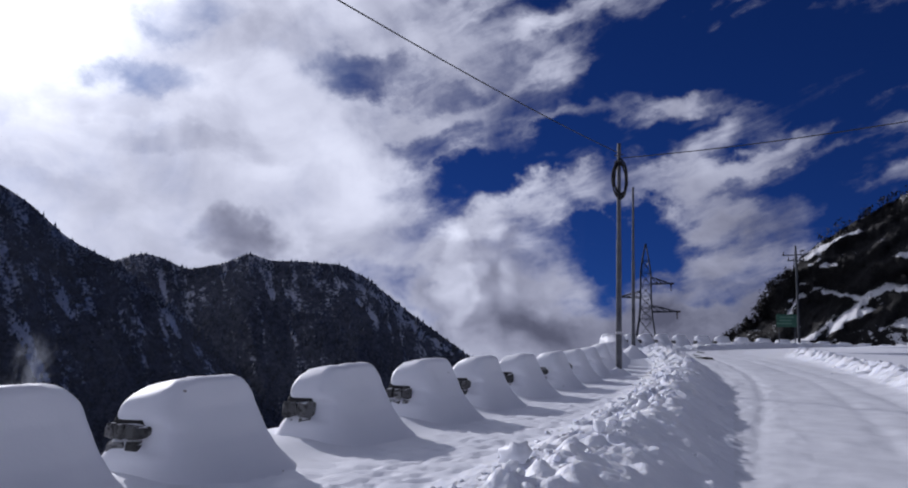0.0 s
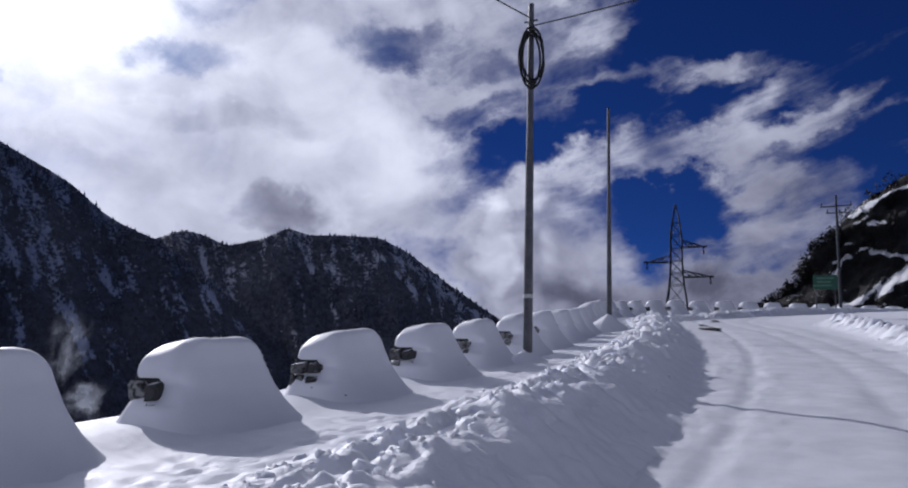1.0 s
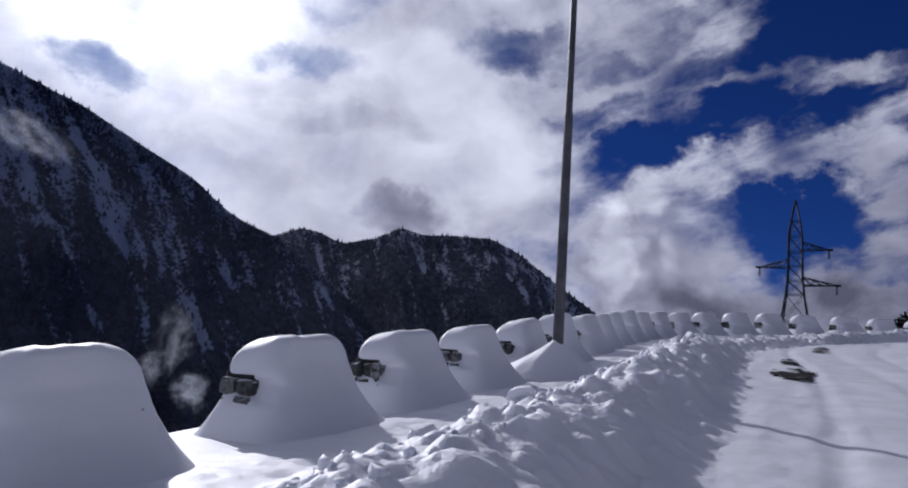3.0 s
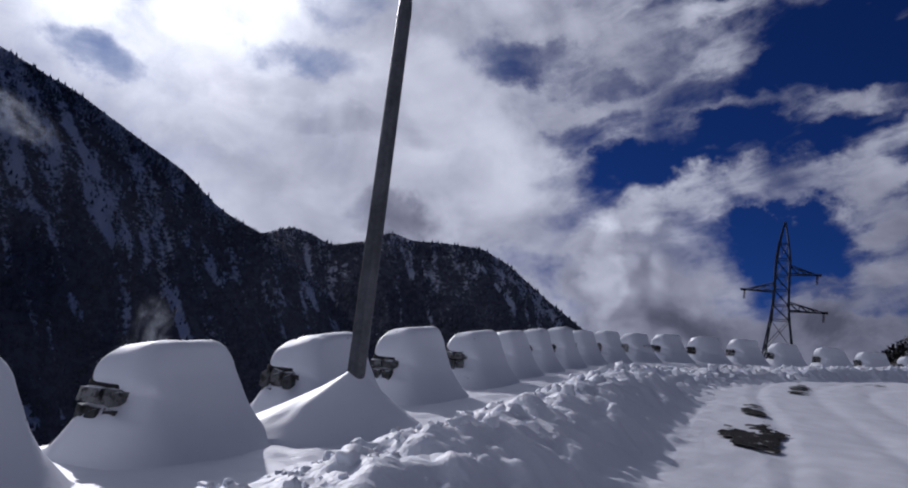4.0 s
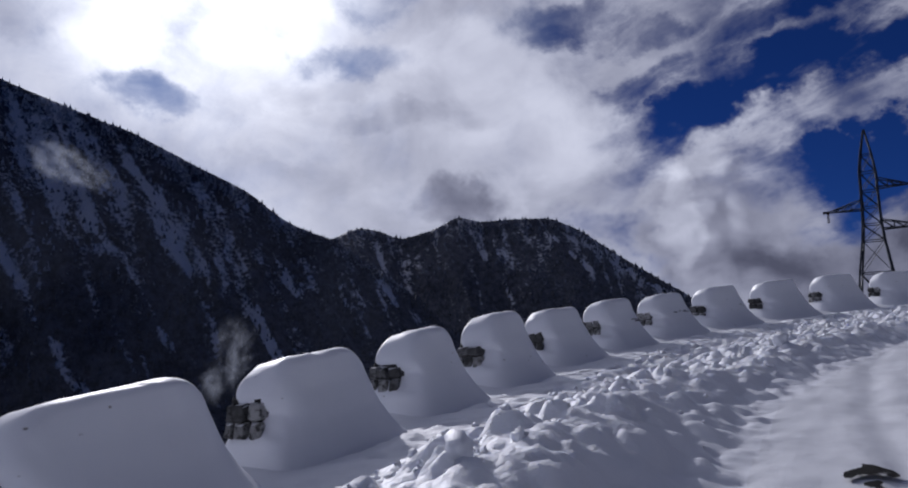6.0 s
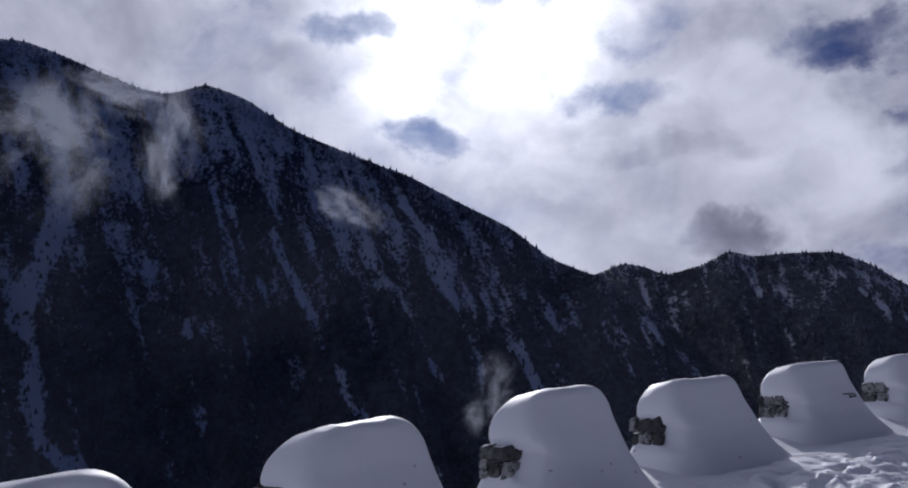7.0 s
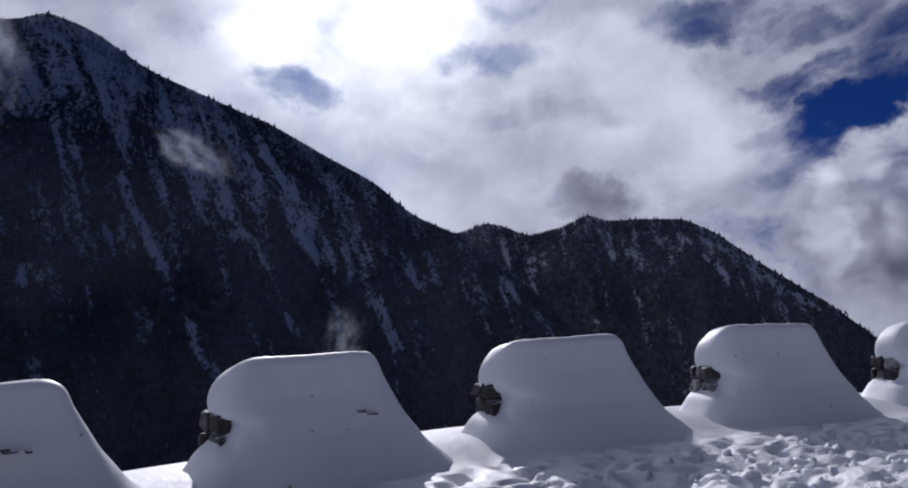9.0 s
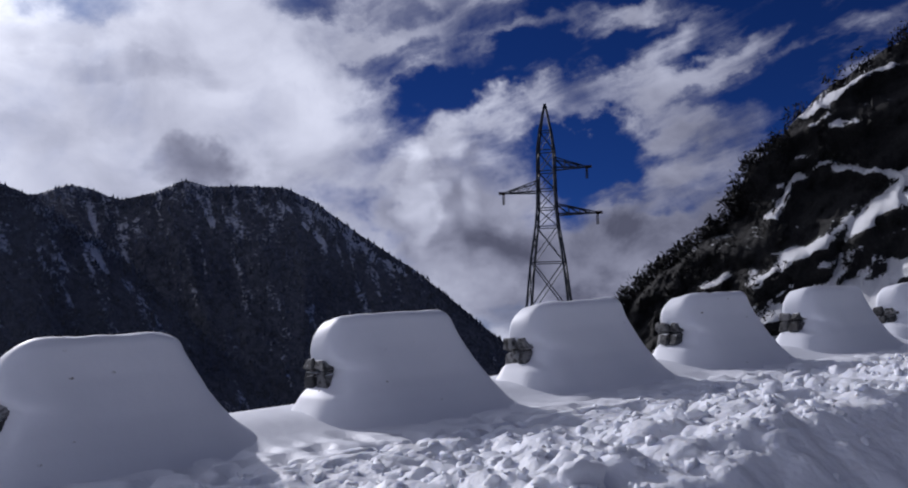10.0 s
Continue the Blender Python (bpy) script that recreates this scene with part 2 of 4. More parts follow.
POLE = material("weathered_pole_paint", steel_build((0.05, 0.052, 0.062, 1), (0.11, 0.113, 0.128, 1), 0.5, 0.3))
LATTICE = material("galvanised_steel", steel_build((0.018, 0.022, 0.032, 1), (0.05, 0.058, 0.075, 1), 0.6, 0.2))
CABLE = material("black_cable", steel_build((0.012, 0.012, 0.013, 1), (0.03, 0.03, 0.03, 1), 0.5, 0.0))
COIL = material("slack_cable", steel_build((0.006, 0.006, 0.007, 1), (0.015, 0.015, 0.016, 1), 0.9, 0.0))
BAND = material("pale_band", steel_build((0.35, 0.35, 0.36, 1), (0.55, 0.55, 0.56, 1), 0.6, 0.0))
GREEN = material("green_sign_paint", steel_build((0.006, 0.05, 0.03, 1), (0.010, 0.075, 0.045, 1), 0.5, 0.0))
LETTER = material("white_lettering", steel_build((0.05, 0.12, 0.085, 1), (0.08, 0.17, 0.12, 1), 0.5, 0.0))
GLASSY = material("brown_insulator", steel_build((0.02, 0.015, 0.012, 1), (0.05, 0.03, 0.025, 1), 0.25, 0.0))


def forest_build(k):
    p = place(k)
    a = k.noise(p, 0.020, 9, 0.68, 0.3)
    b = k.noise(p, 0.10, 6, 0.7)
    gully = k.add("ShaderNodeAttribute", {"attribute_name": "gully"}).outputs["Fac"]
    # wood tones tinted blue to imitate the air's haze
    wood = k.mix(k.ramp(b, 0.3, 0.7), (0.015, 0.018, 0.028, 1), (0.120, 0.124, 0.148, 1))
    c = k.noise(p, 0.22, 5, 0.68)
    m = k.math("ADD", k.math("MULTIPLY", gully, 0.58), k.math("ADD", k.math("MULTIPLY", a, 0.95), k.math("ADD", k.math("MULTIPLY", b, 0.50), k.math("MULTIPLY", c, 0.90))))
    rib = k.add("ShaderNodeAttribute", {"attribute_name": "rib"}).outputs["Fac"]
    m = k.math("ADD", m, k.math("MULTIPLY", k.math("SUBTRACT", rib, 0.47), 0.95))
    # whiter with height: more snow, and pale haze put into the colour
    m = k.math("ADD", m, k.ramp(k.add("ShaderNodeSeparateXYZ", None, Vector=p).outputs[2], -70.0, 330.0, -0.12, 0.15))
    return bsdf(k, k.mix(k.ramp(m, 1.31, 1.53), wood, (0.82, 0.80, 0.77, 1)), 0.9, k.math("ADD", b, c), 0.8, 4.0)


FOREST = material("forested_slope", forest_build)


def crown_build(dark, light, frost=(0.05, 0.05, 0.05, 1)):
    def build(k):
        rnd = k.add("ShaderNodeNewGeometry").outputs["Random Per Island"]
        p = place(k)
        n = k.noise(p, 0.5, 3)
        # more snow stays on higher branches; the paler tone also stands in for haze
        high = k.ramp(k.add("ShaderNodeSeparateXYZ", None, Vector=p).outputs[2], -70.0, 300.0, -0.20, 0.18)
        drift = k.math("MULTIPLY", k.math("SUBTRACT", k.noise(p, 0.014, 6, 0.62), 0.5), 1.1)
        n = k.math("ADD", n, k.math("ADD", high, drift))
        col = k.mix(rnd, dark, light)
        return bsdf(k, k.mix(k.ramp(n, 0.45, 0.75), col, frost), 0.9)
    return build


SHRUB = material("bare_scrub", crown_build((0.006, 0.006, 0.006, 1), (0.02, 0.019, 0.017, 1)))
# needle colours carry a blue tint in place of distant haze
BARE_CROWN = material("bare_conifer_needles", crown_build((0.010, 0.013, 0.021, 1), (0.062, 0.073, 0.105, 1), (0.22, 0.235, 0.29, 1)))
CROWN = material("conifer_needles", crown_build((0.010, 0.013, 0.021, 1), (0.085, 0.097, 0.130, 1), (0.48, 0.49, 0.52, 1)))


def cliff_build(k):
    p = place(k)
    a, b = k.noise(p, 0.35, 8, 0.62, 0.4), k.noise(p, 2.5, 6, 0.65)
    nz = k.add("ShaderNodeSeparateXYZ", None, Vector=k.add("ShaderNodeNewGeometry").outputs["Normal"]).outputs[2]
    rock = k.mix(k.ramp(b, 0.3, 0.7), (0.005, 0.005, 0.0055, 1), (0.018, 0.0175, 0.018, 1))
    m = k.math("ADD", nz, k.math("ADD", k.math("MULTIPLY", k.math("SUBTRACT", a, 0.5), 1.3), k.math("MULTIPLY", k.math("SUBTRACT", b, 0.5), 1.0)))
    drift = k.add("ShaderNodeAttribute", {"attribute_name": "drift"}).outputs["Fac"]
    m = k.math("ADD", m, k.math("MULTIPLY", drift, 0.95))
    return bsdf(k, k.mix(k.ramp(m, 0.98, 1.10), rock, (0.80, 0.81, 0.84, 1)), 0.88, k.math("ADD", a, b), 0.8, 0.5)


CLIFF = material("snow_dusted_rock", cliff_build)


def mist_build(k):
    uv = k.add("ShaderNodeTexCoord").outputs["Object"]
    r = k.add("ShaderNodeVectorMath", {"operation": "LENGTH"}, i0=uv).outputs["Value"]
    rnd = k.add("ShaderNodeObjectInfo").outputs["Random"]
    q = k.add("ShaderNodeVectorMath", {"operation": "ADD"}, i0=uv, i1=k.add("ShaderNodeCombineXYZ", None, X=k.math("MULTIPLY", rnd, 40.0), Y=0.0, Z=rnd).outputs[0]).outputs[0]
    n = k.noise(q, 1.5, 7, 0.6, 0.3)
    soft = k.ramp(k.math("ADD", r, k.math("MULTIPLY", k.math("SUBTRACT", n, 0.5), -2.2)), 0.95, 0.0)
    soft = k.math("MULTIPLY", soft, k.ramp(r, 1.0, 0.55))
    a = k.math("MULTIPLY", soft, k.ramp(n, 0.25, 0.70, 0.05, 0.36))
    body = k.add("ShaderNodeBsdfTranslucent", None, Color=(0.78, 0.85, 1.0, 1)).outputs[0]
    front = k.add("ShaderNodeBsdfDiffuse", None, Color=(0.78, 0.85, 1.0, 1)).outputs[0]
    both = k.add("ShaderNodeMixShader", None, i0=0.25, i1=body, i2=front).outputs[0]
    return k.add("ShaderNodeMixShader", None, i0=a, i1=k.add("ShaderNodeBsdfTransparent").outputs[0], i2=both).outputs[0]


MIST = material("valley_mist", mist_build)


# ---------------------------------------------------------------- mesh helpers
def mesh_of(name, verts, faces, mat, smooth=True):
    me = bpy.data.meshes.new(name)
    me.from_pydata([tuple(v) for v in verts], [], faces)
    me.materials.append(mat)
    if smooth:
        me.polygons.foreach_set("use_smooth", [True] * len(me.polygons))
    me.update()
    return me


def grid_faces(rows, cols, wrap=False):
    i = np.arange(rows - 1)[:, None] * cols
    j = np.arange(cols if wrap else cols - 1)[None, :]
    j2 = (j + 1) % cols
    f = np.stack([i + j, i + j2, i + cols + j2, i + cols + j], -1).reshape(-1, 4)
    return f.tolist()


def part(name, bm, mat, parent, label="", smooth=False):
    me = bpy.data.meshes.new(name)
    bm.to_mesh(me)
    bm.free()
    me.materials.append(mat)
    if smooth:
        me.polygons.foreach_set("use_smooth", [True] * len(me.polygons))
    ob = new(name, me)
    ob.parent = parent
    return tagged(ob, label) if label else ob


def hash2(i, j, seed):
    h = np.sin(i * 127.1 + j * 311.7 + seed * 74.7) * 43758.5453
    return h - np.floor(h)


def value2(x, y, seed=0.0):
    i, j = np.floor(x), np.floor(y)
    u, v = x - i, y - j
    u, v = u * u * (3 - 2 * u), v * v * (3 - 2 * v)
    a, b = hash2(i, j, seed), hash2(i + 1, j, seed)
    c, d = hash2(i, j + 1, seed), hash2(i + 1, j + 1, seed)
    return (a * (1 - u) + b * u) * (1 - v) + (c * (1 - u) + d * u) * v


def fbm(x, y, octaves=4, seed=0.0):
    s, amp = 0.0, 0.5
    for o in range(octaves):
        s = s + amp * value2(x * 2 ** o, y * 2 ** o, seed + o * 3.3)
        amp *= 0.5
    return s


def lumps(x, y, seed=0.0):
    """Rounded clods: height 0..1, one in every unit cell."""
    i, j = np.floor(x), np.floor(y)
    best = np.zeros_like(x)
    for di in (-1, 0, 1):
        for dj in (-1, 0, 1):
            a, b = i + di, j + dj
            px, py = a + hash2(a, b, seed), b + hash2(a, b, seed + 5)
            r = 0.35 + 0.5 * hash2(a, b, seed + 9)
            d = ((x - px) ** 2 + (y - py) ** 2) / r ** 2
            best = np.maximum(best, np.maximum(0, 1 - d) ** 0.95 * r)
    return best


def domes(x, y, seed=0.0, fill=0.75):
    """Steep-sided rounded clods, in some of the unit cells: height in cell widths."""
    i, j = np.floor(x), np.floor(y)
    best = np.zeros_like(x)
    for di in (-1, 0, 1):
        for dj in (-1, 0, 1):
            a, b = i + di, j + dj
            px, py = a + hash2(a, b, seed), b + hash2(a, b, seed + 5)
            r = (0.30 + 0.45 * hash2(a, b, seed + 9)) * (hash2(a, b, seed + 13) < fill)
            e = 0.75 + 0.5 * hash2(a, b, seed + 17)
            d = (np.abs(x - px) * e) ** 2.4 + (np.abs(y - py) / e) ** 2.4
            best = np.maximum(best, r * np.sqrt(np.maximum(0, 1 - d / np.maximum(r, 1e-3) ** 2.4)))
    return best


def rubble(s, n):
    """Height of ploughed, broken snow."""
    ws = s + 0.10 * (fbm(s * 3.0, n * 3.0, 3, 31.0) - 0.45)
    wn = n + 0.10 * (fbm(s * 3.0, n * 3.0, 3, 33.0) - 0.45)
    h = (0.42 - 0.16 * smooth01(s, 42, 52)) * domes(ws * 2.3, wn * 2.6, 1.0, 0.55) / 2.4
    h = h + 0.52 * domes(ws * 4.3, wn * 4.7, 2.0, 0.7) / 4.5
    h = h + 0.55 * domes(ws * 8.4, wn * 8.8, 3.0, 0.65) / 8.6
    return h + 0.20 * (fbm(ws * 4.5, wn * 4.5, 3, 14.0) - 0.45)


def smooth01(x, a, b):
    t = np.clip((x - a) / (b - a), 0, 1)
    return t * t * (3 - 2 * t)


# ---------------------------------------------------------------- the line of the parapet
KNOTS = np.array([(-60, 2.2, -54.5, -3.6), (-20, -2.9, -15.0, -0.35), (0.0, -5.26, 4.78, 1.24), (7.5, -6.07, 12.23, 1.83), (15.0, -6.94, 19.72, 2.46), (22.4, -8.2, 26.97, 3.16),
                  (29.9, -10.04, 34.18, 3.83), (37.6, -12.3, 41.55, 4.59), (44.9, -14.67, 48.5, 5.25), (52.3, -16.11, 55.69, 5.88), (59.6, -15.17, 62.89, 6.45),
                  (67.2, -12.05, 69.78, 6.88), (77.6, -6.7, 78.73, 7.28), (90.0, 1.0, 88.4, 7.6), (105.0, 13.0, 97.2, 8.0), (125.0, 31.5, 104.5, 8.6), (150.0, 56.0, 106.5, 9.4)])


def spline(s, c):
    """Catmull-Rom through column c of the knots."""
    k, v = KNOTS[:, 0], KNOTS[:, c]
    m = np.gradient(v, k)
    i = np.clip(np.searchsorted(k, s) - 1, 0, len(k) - 2)
    h = k[i + 1] - k[i]
    t = (s - k[i]) / h
    return ((2 * t ** 3 - 3 * t ** 2 + 1) * v[i] + (t ** 3 - 2 * t ** 2 + t) * h * m[i]
            + (-2 * t ** 3 + 3 * t ** 2) * v[i + 1] + (t ** 3 - t ** 2) * h * m[i + 1])


def row(s):
    """Place and direction of the parapet line at arc length s."""
    s = np.asarray(s, float)
    x, y, z = spline(s, 1), spline(s, 2), spline(s, 3)
    dx, dy = spline(s + 0.5, 1) - spline(s - 0.5, 1), spline(s + 0.5, 2) - spline(s - 0.5, 2)
    n = np.hypot(dx, dy)
    return x, y, z, dx / n, dy / n


def at(s, n, z=0.0):
    """World place: n metres to the road's side of the parapet line, z above the masonry's middle height."""
    x, y, zr, tx, ty = row(s)
    return x + ty * n, y - tx * n, zr + z


def crest(s):
    return np.interp(s, [-60, -5, 5, 12, 22, 38, 44, 48, 52, 57, 63, 70, 150], [3.3, 3.25, 3.05, 2.75, 2.45, 2.4, 2.7, 3.4, 4.0, 4.35, 4.15, 4.1, 4.3])


def bank_back(s):
    """Where the ploughed rubble begins, seen from the parapet."""
    return np.interp(s, [-60, 2, 8, 16, 30, 40, 50, 150], [2.2, 2.2, 2.0, 1.55, 1.4, 1.3, 1.35, 1.6])


def shoulder(s):
    """Depth of the snow shoulder under the masonry's middle."""
    return np.interp(s, [-60, 30, 45, 150], [0.42, 0.45, 0.58, 0.60])


def road_depth(s):
    return np.interp(s, [-60, 0, 10, 20, 30, 42, 50, 58, 150], [0.82, 0.82, 0.80, 0.72, 0.55, 0.54, 0.66, 0.82, 0.82])


def ground_height(s, n):
    """Height over the masonry's middle."""
    sh, rd, cr = -shoulder(s), -road_depth(s), crest(s)
    run = np.interp(s, [-60, 8, 18, 26, 42, 52], [1.5, 1.45, 1.3, 1.38, 1.38, 1.0])
    base = sh * (1 - smooth01(n, cr, cr + run)) + rd * smooth01(n, cr, cr + run)
    base = base + 0.04 * (fbm(s * 0.5, n * 0.8, 3, 2.0) - 0.45) + np.interp(s, [10, 14, 20, 28, 36, 41, 51], [0.14, 0.12, 0.04, -0.03, 0.03, 0.12, 0.18]) * smooth01(n, 0.8, -0.1)
    # ploughed bank, and the snow thrown from it towards the parapet
    back = bank_back(s)
    base = base + np.interp(s, [10, 16, 34, 40, 48, 54], [0.04, 0.06, 0.07, 0.14, 0.13, 0.07]) * smooth01(n, 0.25, 0.95) * (1 - smooth01(n, back + 0.1, back + 0.8))
    rub = smooth01(n, back, back + 0.8) * (1 - smooth01(n, cr + 0.5 * run, cr + 0.35 + run * 0.9))
    prof = smooth01(n, back - 0.15, cr) * (1 - smooth01(n, cr + 0.10, cr + 0.95 * run))
    crown = np.interp(s, [-60, 8, 18, 28, 40, 47, 55, 61, 67, 78], [0.22, 0.24, 0.36, 0.48, 0.50, 0.22, 0.10, 0.24, 0.38, 0.50]) + 0.22 * (fbm(s * 0.35, n * 0 + 3.0, 3, 7.0) - 0.45)
    calmer = 1.0 - 0.30 * smooth01(s, 42, 52)
    face = smooth01(n - cr, -0.20 + 0.25 * (fbm(s * 1.7, n * 0 + 1.0, 3, 45.0) - 0.45), 0.22)
    stray = 0.10 * np.maximum(0, domes(s * 3.6, n * 3.6, 41.0, 0.16)) + 0.06 * (fbm(s * 1.8, n * 1.8, 3, 43.0) - 0.45)
    z = base + prof * crown + rub * ((1 - face) * calmer * (rubble(s, n) - 0.13) + face * (0.5 * (rubble(s, n) - 0.13) + stray - 0.01))
    # trodden pits on the shoulder
    calm = (1 - rub) * (1 - smooth01(n, cr - 0.5, cr)) * smooth01(n, -0.2, 0.3)
    z = z - calm * 0.28 * np.maximum(0, lumps(s * 4.6, n * 7.5, 11.0) - 0.32) * (0.25 + 0.75 * smooth01(s, 35, 48)) * smooth01(n, 0.45, 0.9)
    # tyre tracks
    onroad = smooth01(n, cr + run - 0.1, cr + run + 0.2) * (1 - smooth01(n, 8.2, 9.0))
    for c in (4.6, 6.2, 7.4, 9.0):
        z = z - onroad * 0.03 * np.exp(-((n - c - 0.25 * np.sin(s * 0.09 + c)) / 0.16) ** 2)
    z = z + onroad * 0.05 * (fbm(s * 1.1, n * 3.0, 4, 5.0) - 0.45)
    # bank on the far side of the carriageway
    side = np.interp(s, [-60, 12, 22, 38, 48, 150], [8.6, 8.8, 9.0, 10.0, 11.5, 12.0])
    far = np.exp(-((n - side) / 0.6) ** 2) * (1 - smooth01(s, 44, 54))
    z = z + far * (0.22 + 0.30 * lumps(s * 1.5, n * 1.5, 4.0) + 0.22 * lumps(s * 3.4, n * 3.4, 6.0))
    z = z + smooth01(n, side, side + 0.8) * 0.14 * (1 - smooth01(s, 44, 54))
    # hillside above the road and the drop under the parapet
    start = np.interp(s, [-60, 10, 30, 50, 150], [13, 14, 30, 45, 45])
    z = z + np.maximum(0, n - start) * 0.55 + smooth01(n, start, start + 6) * 1.2 * fbm(s * 0.2, n * 0.2, 4, 8.0)
    down = np.maximum(0, -0.75 - n)
    z = z - np.minimum(down, 3) * 0.8 - np.maximum(0, down - 3) * 0.75 + smooth01(down, 3, 12) * 3.0 * (fbm(s * 0.15, n * 0.15, 4, 9.0) - 0.45)
    return z


def build_ground():
    ss = np.concatenate([np.arange(-58, -8, 2.0), np.arange(-8, 0, 0.08), np.arange(0, 66, 0.038), np.arange(66, 84, 0.08), np.arange(84, 148, 1.2)])
    nn = np.concatenate([-np.array([300, 220, 150, 100, 70, 50, 35, 24, 16, 10, 7, 5, 3.6, 2.6, 1.8, 1.2, 0.9, 0.7, 0.5, 0.3, 0.1]), np.arange(0.1, 0.9, 0.16), np.arange(0.9, 1.3, 0.08), np.arange(1.3, 5.2, 0.042),
                         np.arange(5.2, 8.0, 0.13), np.arange(8.0, 11.0, 0.1), np.arange(11.1, 15, 0.4), np.arange(16, 44, 2.5)])
    S, N = np.meshgrid(ss, nn, indexing="ij")
    x, y, zr, tx, ty = row(S)
    z = zr + ground_height(S, N)
    v = np.stack([x + ty * N, y - tx * N, z], -1).reshape(-1, 3)
    me = mesh_of("ground", v.tolist(), grid_faces(len(ss), len(nn)), SNOW)
    me.materials.append(ROAD)
    me.materials.append(RUBBLE)
    mid = 0.5 * (nn[1:] + nn[:-1])
    cr = crest(0.5 * (ss[1:] + ss[:-1]))
    idx = ((mid[None, :] > cr[:, None] + 0.95) & (mid[None, :] < 8.2)).astype(int)
    toe = cr + np.interp(0.5 * (ss[1:] + ss[:-1]), [18, 26, 42, 52], [1.2, 1.28, 1.28, 0.95])
    bank = (mid[None, :] > bank_back(0.5 * (ss[1:] + ss[:-1]))[:, None]) & (mid[None, :] <= toe[:, None])
    idx = np.where(bank | ((mid[None, :] > 8.2) & (mid[None, :] < 11.5)), 2, idx)
    me.materials.append(FOREST)
    me.materials.append(CUT)
    idx = np.where(bank & (mid[None, :] > cr[:, None] + 0.5), 4, idx)
    idx = np.where(mid[None, :] < -6.0, 3, idx)
    me.polygons.foreach_set("material_index", idx.ravel().tolist())
    return tagged(new("ground", me), "snow-covered mountain road shelf with ploughed banks and packed carriageway", "ground", kind="structure")


build_ground()


def build_hillside():
    """The rocky slope that rises above the road's uphill side."""
    xs, ys = np.concatenate([np.arange(34, 70, 2.0), np.arange(70, 420, 9.0)]), np.arange(-220, 136, 4.0)
    X, Y = np.meshgrid(xs, ys, indexing="ij")
    Z = 0.085 * Y - 3.0 + 0.62 * (X - 34) + 9.0 * (fbm(X / 26, Y / 26, 5, 21.0) - 0.45) * smooth01(X, 34, 60)
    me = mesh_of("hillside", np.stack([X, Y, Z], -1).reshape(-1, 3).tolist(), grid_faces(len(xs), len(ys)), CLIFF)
    tagged(new("hillside", me), "steep rocky hillside dusted with snow above the road", "hillside", kind="structure")


build_hillside()
floor = mesh_of("valley_floor", [(-4800, -3000, -330), (3000, -3000, -330), (3000, 4800, -330), (-4800, 4800, -330)], [(0, 1, 2, 3)], FOREST)
tagged(new("valley_floor", floor), "dark wooded valley bottom far below the road", "valley", kind="structure")


# ---------------------------------------------------------------- mountains
EYE = (-8.0, 47.0, 5.6)


